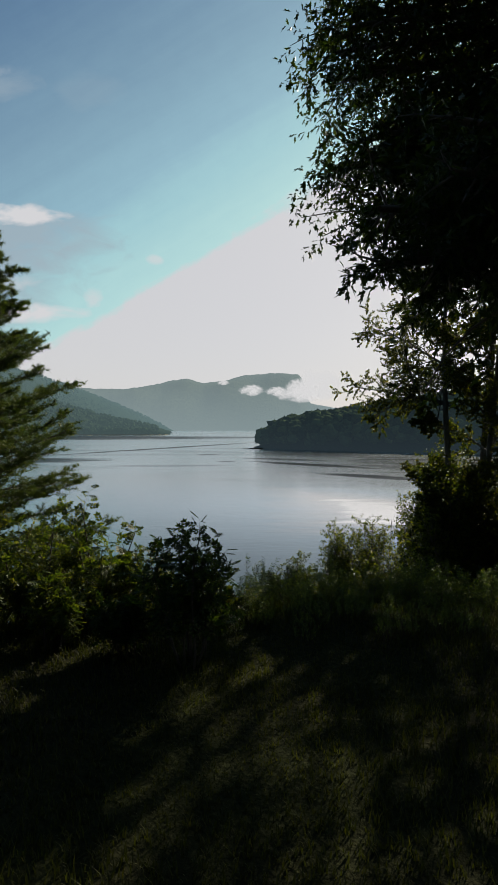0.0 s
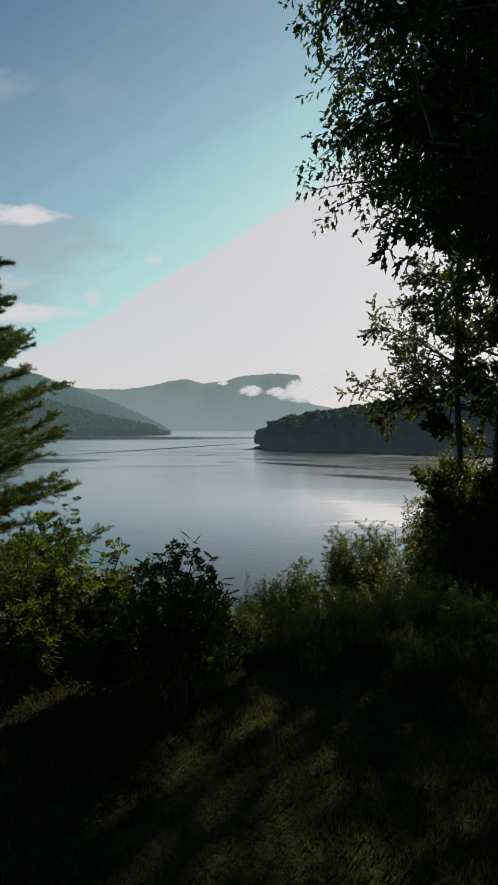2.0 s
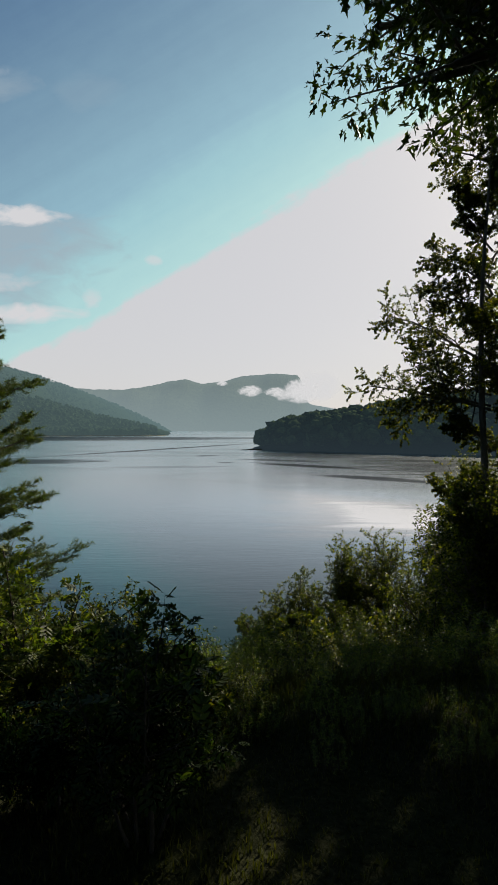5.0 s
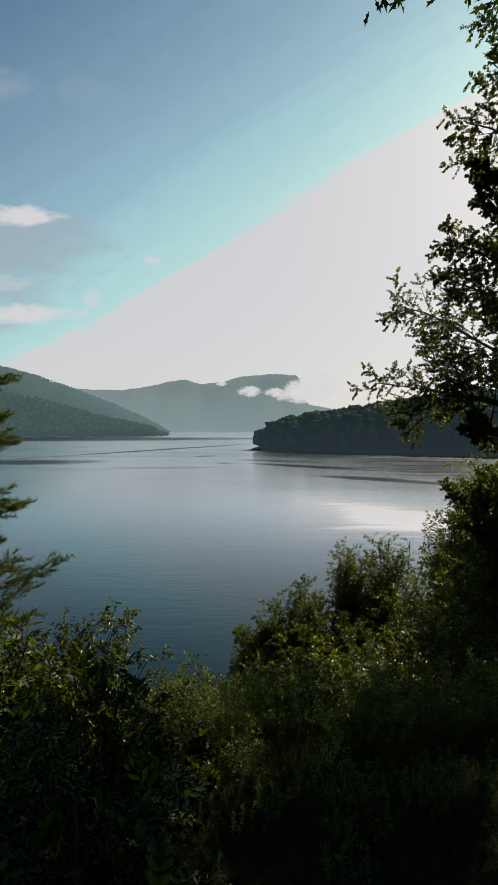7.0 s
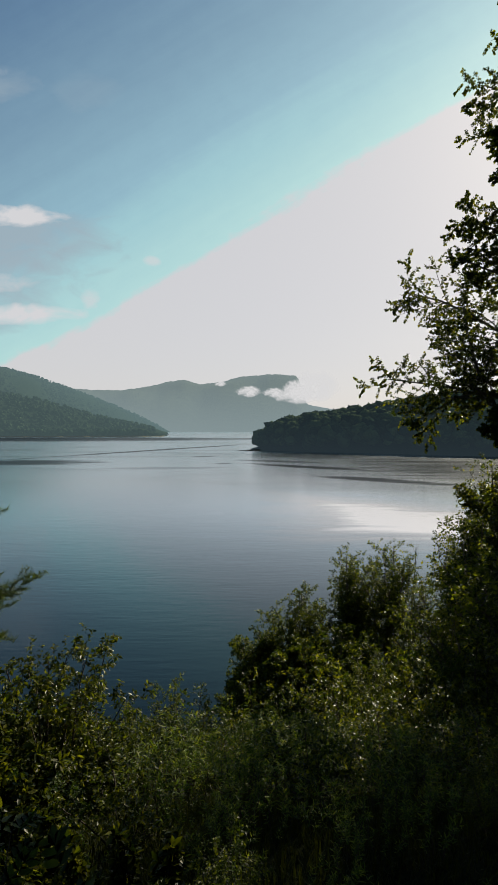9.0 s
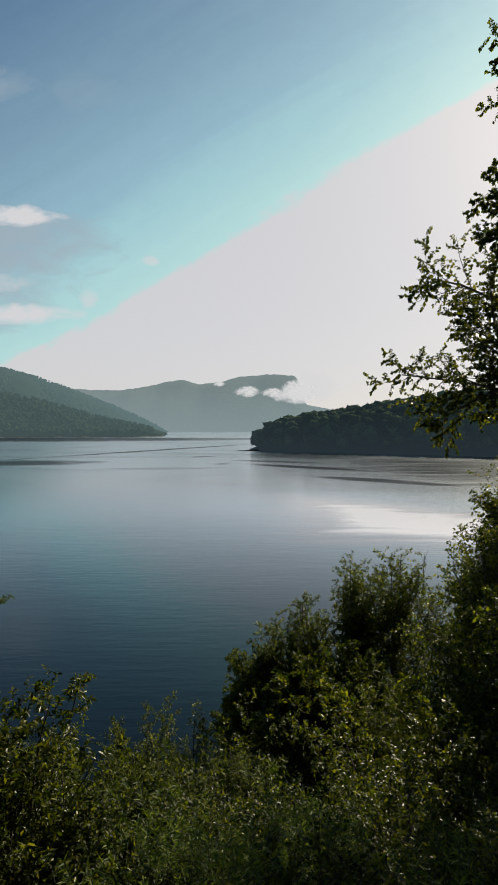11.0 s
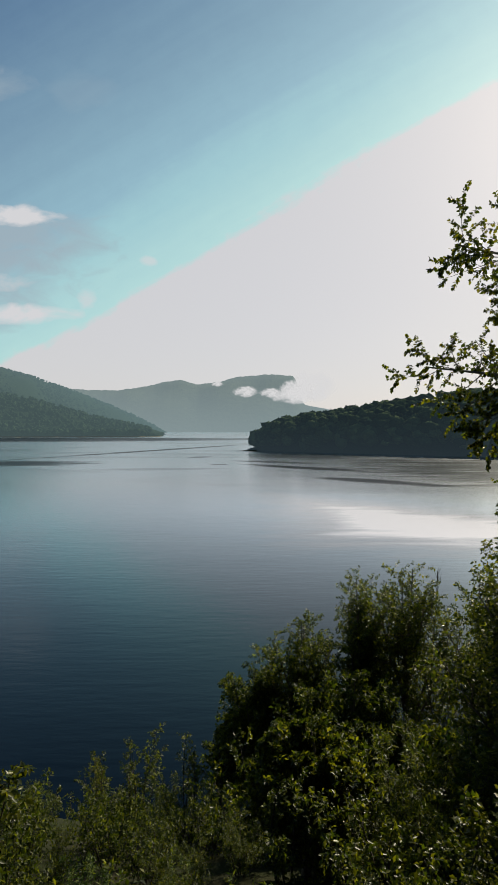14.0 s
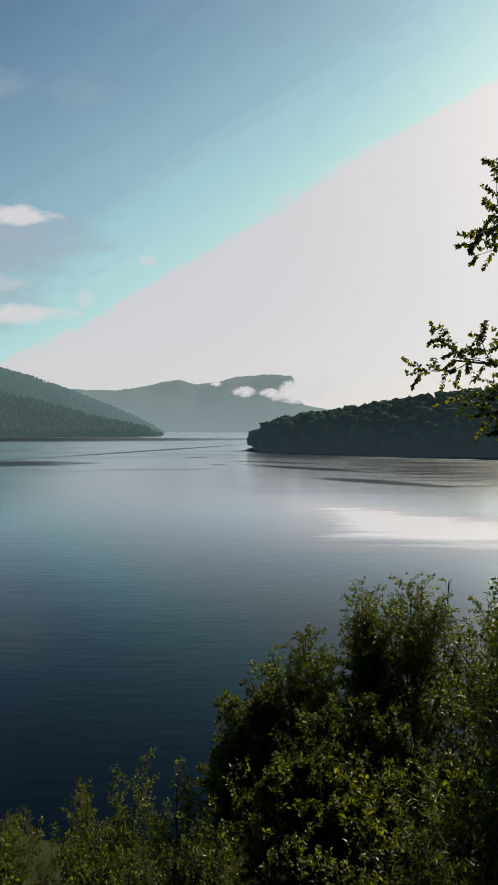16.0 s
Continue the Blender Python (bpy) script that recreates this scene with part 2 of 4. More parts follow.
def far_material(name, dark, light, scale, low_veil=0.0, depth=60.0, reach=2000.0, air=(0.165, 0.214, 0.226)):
    """Woods seen through miles of morning air: the air's own light is painted on as emission, growing with distance,
    most in the valley.
    """
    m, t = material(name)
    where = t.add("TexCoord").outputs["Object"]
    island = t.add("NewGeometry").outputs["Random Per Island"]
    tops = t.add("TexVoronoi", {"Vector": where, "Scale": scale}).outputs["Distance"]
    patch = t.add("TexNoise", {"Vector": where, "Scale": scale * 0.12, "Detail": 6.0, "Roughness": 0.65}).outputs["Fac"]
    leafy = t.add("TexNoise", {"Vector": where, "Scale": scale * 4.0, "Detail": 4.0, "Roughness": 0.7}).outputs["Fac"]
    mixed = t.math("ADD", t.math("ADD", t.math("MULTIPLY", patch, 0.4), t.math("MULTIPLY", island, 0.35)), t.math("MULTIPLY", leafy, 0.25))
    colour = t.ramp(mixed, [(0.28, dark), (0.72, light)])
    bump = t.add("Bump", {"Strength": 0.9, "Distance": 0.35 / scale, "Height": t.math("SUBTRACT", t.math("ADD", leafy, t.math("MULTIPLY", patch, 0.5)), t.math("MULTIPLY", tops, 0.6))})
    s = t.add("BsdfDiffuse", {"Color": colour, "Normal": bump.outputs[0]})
    # haze painted as a glow of the surface itself
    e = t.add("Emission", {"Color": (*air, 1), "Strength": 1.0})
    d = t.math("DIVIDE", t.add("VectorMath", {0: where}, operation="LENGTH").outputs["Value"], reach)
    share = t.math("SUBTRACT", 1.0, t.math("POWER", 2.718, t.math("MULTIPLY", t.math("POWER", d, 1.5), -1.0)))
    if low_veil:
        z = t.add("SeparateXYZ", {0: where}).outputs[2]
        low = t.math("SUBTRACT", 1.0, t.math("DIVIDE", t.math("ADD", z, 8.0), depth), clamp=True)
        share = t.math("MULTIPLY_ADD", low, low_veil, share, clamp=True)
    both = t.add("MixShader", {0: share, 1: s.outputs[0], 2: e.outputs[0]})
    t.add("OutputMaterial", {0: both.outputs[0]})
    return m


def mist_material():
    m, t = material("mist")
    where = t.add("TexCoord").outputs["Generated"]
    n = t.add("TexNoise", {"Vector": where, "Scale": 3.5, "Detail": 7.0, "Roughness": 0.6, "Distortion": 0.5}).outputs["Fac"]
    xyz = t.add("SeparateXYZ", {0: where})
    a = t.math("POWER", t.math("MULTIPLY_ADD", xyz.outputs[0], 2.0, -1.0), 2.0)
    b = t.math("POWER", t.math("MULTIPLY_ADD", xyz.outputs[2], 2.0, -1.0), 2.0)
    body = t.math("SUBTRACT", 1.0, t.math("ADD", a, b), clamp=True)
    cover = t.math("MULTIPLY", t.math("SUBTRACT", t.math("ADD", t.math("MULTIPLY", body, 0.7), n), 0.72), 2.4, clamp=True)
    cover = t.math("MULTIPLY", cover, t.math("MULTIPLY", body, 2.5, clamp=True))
    # the mist's daylit white is painted as emission
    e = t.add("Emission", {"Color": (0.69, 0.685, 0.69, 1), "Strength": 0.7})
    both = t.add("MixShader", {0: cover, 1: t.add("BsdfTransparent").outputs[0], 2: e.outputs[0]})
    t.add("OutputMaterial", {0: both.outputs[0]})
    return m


BARK = bark_material("grey_brown_bark", (0.035, 0.028, 0.022), (0.14, 0.115, 0.09))
PALE_BARK = bark_material("grey_aspen_bark", (0.035, 0.032, 0.024), (0.14, 0.13, 0.10))
TWIG = bark_material("twig_bark", (0.015, 0.012, 0.008), (0.05, 0.036, 0.024), 30.0)
OAK_LEAF = leaf_material("oak_leaf", (0.008, 0.017, 0.004), (0.023, 0.042, 0.008), (0.057, 0.081, 0.014), 0.45, 0.33)
ASPEN_LEAF = leaf_material("aspen_leaf", (0.007, 0.014, 0.002), (0.034, 0.049, 0.006), (0.16, 0.16, 0.014), 0.34, 0.5)
SHRUB_LEAF = leaf_material("shrub_leaf", (0.006, 0.013, 0.003), (0.032, 0.047, 0.006), (0.15, 0.165, 0.016), 0.50, 0.5)
DARK_LEAF = leaf_material("dark_compound_leaf", (0.009, 0.021, 0.006), (0.022, 0.043, 0.009), (0.060, 0.085, 0.016), 0.60, 0.45)
WILLOW_LEAF = leaf_material("willow_leaf", (0.010, 0.019, 0.005), (0.042, 0.058, 0.009), (0.14, 0.15, 0.018), 0.50, 0.45)
SAPLING_LEAF = leaf_material("sapling_leaf", (0.014, 0.028, 0.005), (0.046, 0.072, 0.012), (0.13, 0.15, 0.024), 0.5, 0.5)
WEED_LEAF = leaf_material("weed_leaf", (0.016, 0.034, 0.009), (0.060, 0.096, 0.022), (0.17, 0.20, 0.04), 0.50, 0.48)
NEEDLE = leaf_material("pine_needle", (0.012, 0.026, 0.006), (0.040, 0.064, 0.014), (0.105, 0.125, 0.024), 0.45, 0.36)
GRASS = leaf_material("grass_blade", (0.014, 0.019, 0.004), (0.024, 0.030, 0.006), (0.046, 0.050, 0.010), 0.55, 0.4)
SOIL, WATER, MIST = ground_material(), water_material(), mist_material()


# ---- mesh helpers ----
def mesh_object(name, verts, faces, mat, parent=None, label="", smooth=False):
    """One mesh object from arrays of vertices and faces (faces all of one size, or a list of such arrays)."""
    me = bpy.data.meshes.new(name)
    groups = faces if isinstance(faces, list) else [faces]
    loops = np.concatenate([g.ravel() for g in groups]).astype(np.int32)
    sizes = np.concatenate([np.full(len(g), g.shape[1]) for g in groups]).astype(np.int32)
    starts = np.concatenate([[0], np.cumsum(sizes)[:-1]]).astype(np.int32)
    me.vertices.add(len(verts))
    me.vertices.foreach_set("co", np.asarray(verts, np.float32).ravel())
    me.loops.add(len(loops))
    me.loops.foreach_set("vertex_index", loops)
    me.polygons.add(len(sizes))
    me.polygons.foreach_set("loop_start", starts)
    me.polygons.foreach_set("loop_total", sizes)
    if smooth:
        me.polygons.foreach_set("use_smooth", np.ones(len(sizes), bool))
    me.materials.append(mat)
    me.update(calc_edges=True)
    ob = new(name, me)
    if parent:
        ob.parent = parent
    return tagged(ob, label)


def unit(a):
    return a / np.maximum(np.linalg.norm(a, axis=-1, keepdims=True), 1e-9)


def side_vectors(d):
    ref = np.where(np.abs(d[..., 2:3]) > 0.9, np.array([1.0, 0, 0]), np.array([0, 0, 1.0]))
    a = unit(np.cross(d, ref))
    return a, np.cross(d, a)


def tubes(pts, radii, sides):
    """Tubes along many lines at once: pts (T, n, 3), radii (T, n)."""
    T, n, _ = pts.shape
    d = unit(np.gradient(pts, axis=1))
    a, b = side_vectors(d)
    ang = np.arange(sides) * 2 * np.pi / sides
    ring = a[:, :, None] * np.cos(ang)[:, None] + b[:, :, None] * np.sin(ang)[:, None]
    v = (pts[:, :, None] + ring * radii[:, :, None, None]).reshape(-1, 3)
    i = np.arange(n - 1)[:, None] * sides
    k = np.arange(sides)
    q = np.stack([i + k, i + (k + 1) % sides, i + sides + (k + 1) % sides, i + sides + k], -1).reshape(-1, 4)
    f = (q[None] + (np.arange(T) * n * sides)[:, None, None]).reshape(-1, 4)
    return v, f


def bend(rng, p, d, length, n, wander, lift):
    """Lines that start at p towards d and bend: (T, n + 1, 3) and their directions."""
    pts, ways = [p], []
    for _ in range(n):
        d = unit(d + rng.normal(0, wander, d.shape) + np.array([0, 0, 1.0]) * lift)
        ways.append(d)
        pts.append(pts[-1] + d * (length / n)[:, None])
    ways.append(d)
    return np.stack(pts, 1), np.stack(ways, 1)


def fork(rng, pts, ways, length, k, start, angle, ratio, shrink, flat=0.0):
    """k side shoots on each line: their start, direction, length, parent's number and place along it."""
    T, n1, _ = pts.shape
    f = start + (1 - start) * (np.arange(k) + rng.random((T, k))) / k
    s = f * (n1 - 1)
    i = np.minimum(s.astype(int), n1 - 2)
    rows = np.arange(T)[:, None]
    w = (s - i)[..., None]
    p = pts[rows, i] * (1 - w) + pts[rows, i + 1] * w
    d = ways[rows, i]
    a, b = side_vectors(d)
    az = rng.random((T, 1)) * 6.283 + np.arange(k) * 2.4 + rng.normal(0, 0.3, (T, k))
    if flat:
        az = np.where(np.cos(az) > 0, 0, np.pi) + rng.normal(0, 1 - flat, (T, k))
    turn = radians(angle) * (1 + rng.normal(0, 0.18, (T, k)))
    nd = d * np.cos(turn)[..., None] + (a * np.cos(az)[..., None] + b * np.sin(az)[..., None]) * np.sin(turn)[..., None]
    nl = length[:, None] * ratio * (1 - shrink * f) * (0.7 + 0.6 * rng.random((T, k)))
    return p.reshape(-1, 3), unit(nd.reshape(-1, 3)), nl.ravel(), np.repeat(np.arange(T), k), f.ravel()


def half_leaf(points):
    """A leaf folded along its rib, from one half's outline: vertices, and two faces (left, right)."""
    n = len(points)
    left = [(x, y, 0.3 * y) for x, y in points]
    right = [(x, -y, 0.3 * y) for x, y in points]
    v = np.array([(0, 0, 0), (1, 0, -0.06)] + left + right, float)
    return v, np.array([[0, *range(n + 1, 1, -1), 1][::-1]]), np.array([[0, 1, *range(2 * n + 1, n + 1, -1)][::-1]])


def leaf_template(points):
    v, l, r = half_leaf(points)
    return v, [np.concatenate([l, r])]


OVATE = leaf_template([(0.28, 0.27), (0.68, 0.20)])
SMALL = leaf_template([(0.45, 0.27)])
ROUND = leaf_template([(0.20, 0.40), (0.68, 0.38)])
SLIM = leaf_template([(0.45, 0.10)])
LOBED = leaf_template([(0.18, 0.05), (0.30, 0.17), (0.44, 0.08), (0.66, 0.22), (0.72, 0.08)])


def compound(pairs=3, leaflet=0.42):
    """Paired leaflets and an end leaflet on one stalk."""
    base, (faces,) = OVATE
    vs, fs = [], []
    sites = [(1.0 - leaflet * 0.9, 0.0, 1.0)]
    for i in range(pairs):
        x = 0.25 + 0.42 * i / max(pairs - 1, 1)
        sites += [(x, radians(55), 0.85), (x, -radians(55), 0.85)]
    for i, (x, a, s) in enumerate(sites):
        c, sn = math.cos(a), math.sin(a)
        turn = np.array([[c, -sn, 0], [sn, c, 0], [0, 0, 1]])
        vs.append((base * leaflet * s) @ turn.T + np.array([x, 0, -0.05 * x]))
        fs.append(faces + i * len(base))
    stalk = np.array([(0, 0.008, 0), (0, -0.008, 0), (0.7, 0, -0.04), (0.7, 0.004, -0.04)])
    fs.append(np.array([[0, 1, 2, 3]]) + len(base) * len(sites))
    return np.concatenate(vs + [stalk]), [np.concatenate(fs)]


COMPOUND = compound()


def tuft(needles=8):
    rng = np.random.default_rng(5)
    vs, fs = [], []
    for i in range(needles):
        d = unit(np.array([0.85 + 0.3 * rng.random(), *rng.normal(0, 0.42, 2)]))
        a, b = side_vectors(d)
        s = 0.030 * (a * math.cos(i) + b * math.sin(i))
        o = np.array([0.5 * rng.random() - 0.4, 0, 0])
        vs += [o - s, o + s, o + d]
        fs.append([3 * i, 3 * i + 1, 3 * i + 2])
    return np.array(vs), [np.array(fs)]


TUFT = tuft()


def scatter(template, pos, axis, normal, size):
    """Copies of a template at many places, joined: vertices and faces."""
    v, groups = template
    x = unit(axis)
    z = unit(normal - x * (normal * x).sum(-1, keepdims=True))
    y = np.cross(z, x)
    m = np.stack([x, y, z], -1)
    out = np.einsum("tij,kj->tki", m, v) * size[:, None, None] + pos[:, None]
    shift = (np.arange(len(pos)) * len(v))[:, None, None]
    return out.reshape(-1, 3), [(g[None] + shift).reshape(-1, g.shape[1]) for g in groups]


def leaves_on(rng, pts, ways, k, size, spread=0.9, droop=0.3, start=0.15, upright=0.9):
    """k leaves along each twig: place, axis, normal, size and the twig's number."""
    T, n1, _ = pts.shape
    f = start + (1 - start) * (np.arange(k) + 0.8 * rng.random((T, k))) / k
    s = np.minimum(f, 0.999) * (n1 - 1)
    i = s.astype(int)
    rows = np.arange(T)[:, None]
    w = (s - i)[..., None]
    p = pts[rows, i] * (1 - w) + pts[rows, i + 1] * w
    d = ways[rows, i]
    a, b = side_vectors(d)
    az = rng.random((T, 1)) * 6.283 + np.arange(k) * 2.4
    out = a * np.cos(az)[..., None] + b * np.sin(az)[..., None]
    axis = d * 0.55 + out * spread + np.array([0, 0, -droop]) + rng.normal(0, 0.25, d.shape)
    normal = np.array([0, 0, upright]) + out * 0.25 + rng.normal(0, 0.45, d.shape)
    sz = size * (0.65 + 0.6 * rng.random((T, k)))
    return p.reshape(-1, 3), axis.reshape(-1, 3), normal.reshape(-1, 3), sz.ravel(), np.repeat(np.arange(T), k)


def plant(name, seed, lines, spec, leaf, leaf_mat, bark, label, category, base, stem_name="branch", leaf_name="foliage", group="", trunk=None, height=0.0):
    """A tree or shrub. lines: limbs as (x, y, z, azimuth, rise, length, radius), in metres from its base; each limb is a part with
    its foliage under it. spec: 'levels', a row for each further forking, and the leaves."""
    rng = np.random.default_rng(seed)
    root = tagged(new(name), label, category, group)
    root.location = base
    if trunk is not None:
        tp, tr = trunk
        v, f = tubes(np.array([tp], float), np.array([tr], float), 9)
        mesh_object("trunk", v, f, bark, root, smooth=True)
    L = np.array(lines, float)
    az, el = np.radians(L[:, 3]), np.radians(L[:, 4])
    d = np.stack([np.sin(az) * np.cos(el), np.cos(az) * np.cos(el), np.sin(el)], 1)
    own = np.arange(len(L))
    pts, ways = bend(rng, L[:, :3], d, L[:, 5], spec.get("seg", 7), spec.get("wander", 0.10), spec.get("lift", 0.0))
    length, radius = L[:, 5], L[:, 6]
    wood = [[] for _ in own]

    def keep(pts, radius, own, sides):
        rr = radius[:, None] * np.linspace(1, 0.3, pts.shape[1])
        for j in range(len(L)):
            m = own == j
            if m.any():
                wood[j].append(tubes(pts[m], rr[m], sides))

    keep(pts, radius, own, 6)
    for k, start, angle, ratio, shrink, seg, wander, lift, flat in spec["levels"]:
        p, d, length, up, f = fork(rng, pts, ways, length, k, start, angle, ratio, shrink, flat)
        radius = np.maximum(radius[up] * (1 - 0.7 * f) * 0.55, 0.0012)
        own = own[up]
        pts, ways = bend(rng, p, d, length, seg, wander, lift)
        if seg > 2 or not spec.get("fine"):
            keep(pts, radius, own, 4 if seg > 3 else 3)
    n, size = spec["leaves"], spec["size"]
    p, axis, normal, sz, tw = leaves_on(rng, pts, ways, n, size, spec.get("spread", 0.9), spec.get("droop", 0.3), spec.get("from", 0.15), spec.get("upright", 0.9))
    own = own[tw]
    for j in range(len(L)):
        vs, fs, at = [], [], 0
        for v, f in wood[j]:
            vs.append(v)
            fs.append(f + at)
            at += len(v)
        limb = mesh_object(stem_name, np.concatenate(vs), np.concatenate(fs), bark, root, smooth=True)
        m = own == j
        if m.any():
            v, f = scatter(leaf, p[m], axis[m], normal[m], sz[m])
            mesh_object(leaf_name, v, f, leaf_mat, limb)
    if height:
        s = height / max(max((o.matrix_basis.translation.z + c[2]) for o in root.children_recursive if o.type == "MESH" for c in o.bound_box), 0.1)
        root.scale = (s, s, s)
    return root


# ---- ground, lake ----
LAKE = -8.0


def ground_height(x, y):
    """A level lawn, then a steep bank down to the lake."""
    x, y = np.asarray(x, float), np.asarray(y, float)
    edge = 4.6 + 0.25 * np.sin(0.7 * x + 0.4)
    fall = np.where(y > edge, 0.62 * (np.sqrt((y - edge) ** 2 + 0.5) - 0.7), 0.0)
    bumps = 0.04 * np.sin(1.3 * x + 0.4) * np.cos(1.1 * y) + 0.02 * np.sin(3.1 * x + 2.3 * y)
    return np.maximum(0.36 - fall + bumps, LAKE - 3.0)


def make_ground():
    xs = np.concatenate([-np.geomspace(4000, 9, 26), np.linspace(-8.5, 9.5, 73), np.geomspace(10, 4000, 26)])
    ys = np.concatenate([-np.geomspace(4000, 4, 20), np.linspace(-3.5, 20, 95), np.geomspace(20.5, 4900, 24)])
    gx, gy = np.meshgrid(xs, ys)
    v = np.stack([gx, gy, ground_height(gx, gy)], -1).reshape(-1, 3)
    w = len(xs)
    i = (np.arange(len(ys) - 1)[:, None] * w + np.arange(w - 1)).ravel()
    f = np.stack([i, i + 1, i + w + 1, i + w], -1)
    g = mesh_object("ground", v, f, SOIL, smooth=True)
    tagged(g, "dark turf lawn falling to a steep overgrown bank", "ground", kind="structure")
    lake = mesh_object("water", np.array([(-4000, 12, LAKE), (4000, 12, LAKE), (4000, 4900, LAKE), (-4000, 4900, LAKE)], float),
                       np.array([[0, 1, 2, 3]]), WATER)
    tagged(lake, "still blue-grey lake with faint ripples, painted wind streaks and a painted glint", "lake", kind="structure")


make_ground()


# ---- the far side: hills, wooded shore, mist ----
def ridge(us, ws, u):
    return np.interp(u, us, ws)


def make_hill(name, label, us, ws, near, far, mat, seed, rough, folds=0.10):
    """A wooded hill from its shore (near) to its crest (far; both left and right), its outline given as slopes seen from the lawn."""
    rng = np.random.default_rng(seed)
    u = np.linspace(us[0], us[-1], 320)
    fine = np.linspace(us[0], us[-1], 81)
    jig = np.interp(u, fine, rng.normal(0, 0.0006, 81)) + rng.normal(0, 0.00025, len(u))
    near, far = np.interp(u, [us[0], -0.45, us[-1]], near), np.interp(u, [us[0], -0.45, us[-1]], far)
    top = np.maximum((ridge(us, ws, u) + jig) * far + 2, LAKE - 2)
    rows = []
    for k in np.linspace(0, 1, 22):
        y = near + (far - near) * k
        fold = 1 + folds * (np.sin(u * 38 + 5 * k + seed) + 0.6 * np.sin(u * 71 - 4 * k)) * np.sin(3.1 * k) * (1 - k)
        z = LAKE - 1 + (top - LAKE + 1) * (1 - (1 - k) ** 1.6) * fold + rng.normal(0, rough, len(u)) * k
        rows.append(np.stack([u * y, y, z], -1))
    rows.append(np.stack([u * far * 1.15, far * 1.2, np.full(len(u), LAKE - 2.0)], -1))
    v = np.concatenate(rows)
    w = len(u)
    i = (np.arange(len(rows) - 1)[:, None] * w + np.arange(w - 1)).ravel()
    hill = mesh_object(name, v, np.stack([i, i + 1, i + w + 1, i + w], -1), mat, smooth=True)
    return tagged(hill, label, "hill", kind="structure")


def lumpy_ball():
    """A coarse round form, its vertices and faces."""
    bm = bmesh.new()
    bmesh.ops.create_icosphere(bm, subdivisions=2, radius=1.0)
    v = np.array([p.co[:] for p in bm.verts])
    f = np.array([[p.index for p in face.verts] for face in bm.faces])
    bm.free()
    return v, f


BALL = lumpy_ball()


def crown_template(lobes, sprays, seed, cone=False):
    """One far tree of height 1: a crown of several ragged lobes with loose leaf sprays round it."""
    rng = np.random.default_rng(seed)
    vs, fs, at = [], [], 0
    for i in range(lobes):
        v, f = BALL
        a = i * 2.4 + rng.random()
        up = (i + 0.5) / lobes
        if cone:
            c, r = np.array([0, 0, 0.25 + 0.62 * up]), np.array([0.24, 0.24, 0.24]) * (1.12 - up)
        else:
            out = 0.17 * math.sin(math.pi * min(1.0, 0.25 + up * 0.75))
            c = np.array([out * math.cos(a), out * math.sin(a), 0.42 + 0.36 * up])
            r = np.array([0.25, 0.25, 0.21]) * rng.uniform(0.75, 1.1)
        ragged = 1 + 0.16 * np.sin(v @ rng.normal(0, 4, 3) + i) + rng.normal(0, 0.10, len(v))
        vs.append(c + v * r * ragged[:, None])
        fs.append(f + at)
        at += len(v)
    hull = np.concatenate(vs)
    p = hull[rng.integers(0, len(hull), sprays)]
    n = unit(p - np.array([0, 0, 0.5]) + rng.normal(0, 0.4, p.shape))
    ax = unit(n + rng.normal(0, 1.6, p.shape))
    side = unit(np.cross(ax, n)) * 0.026
    v = np.stack([p - side, p + side, p + ax * rng.uniform(0.03, 0.065, sprays)[:, None]], 1).reshape(-1, 3)
    return np.concatenate([hull, v]), [np.concatenate(fs + [at + np.arange(3 * sprays).reshape(-1, 3)])]


def make_woods(name, label, places, heights, mat, lobes, sprays, seed, firs=0.0):
    """Far woods of many crowns, too many to count."""
    rng = np.random.default_rng(seed)
    vs, fs, at = [], [], 0
    kind = rng.integers(0, 5, len(places))
    kind[rng.random(len(places)) < firs] = 5
    for k in range(6):
        m = kind == k
        if not m.any():
            continue
        tv, tf = crown_template(lobes, sprays, seed + k, cone=(k == 5))
        a = rng.random(m.sum()) * 6.283
        ax = np.stack([np.cos(a), np.sin(a), 0 * a], -1)
        v, (f,) = scatter((tv, tf), places[m], ax, np.tile([0, 0, 1.0], (m.sum(), 1)), heights[m])
        vs.append(v)
        fs.append(f + at)
        at += len(v)
    woods = mesh_object(name, np.concatenate(vs), np.concatenate(fs), mat)
    return tagged(woods, label, "woods", kind="stuff")


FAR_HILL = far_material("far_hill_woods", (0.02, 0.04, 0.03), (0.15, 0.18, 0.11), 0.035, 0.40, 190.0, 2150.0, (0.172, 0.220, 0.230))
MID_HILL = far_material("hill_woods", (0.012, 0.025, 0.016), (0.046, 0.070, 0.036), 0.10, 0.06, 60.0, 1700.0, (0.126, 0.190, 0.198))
# forest floor: the woods' colours darkened to stand in for shade under crowns
SHADED_HILL_FLOOR = far_material("shaded_hill_floor", (0.008, 0.016, 0.010), (0.026, 0.040, 0.021), 0.10, 0.06, 60.0, 1700.0, (0.126, 0.190, 0.198))
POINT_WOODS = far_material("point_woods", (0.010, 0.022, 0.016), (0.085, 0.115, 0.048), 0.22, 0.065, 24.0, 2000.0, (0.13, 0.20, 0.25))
# again a darkened copy, for shade under the headland's trees
SHADED_POINT_FLOOR = far_material("shaded_point_floor", (0.005, 0.010, 0.008), (0.018, 0.026, 0.014), 0.22, 0.065, 24.0, 2000.0, (0.13, 0.20, 0.25))

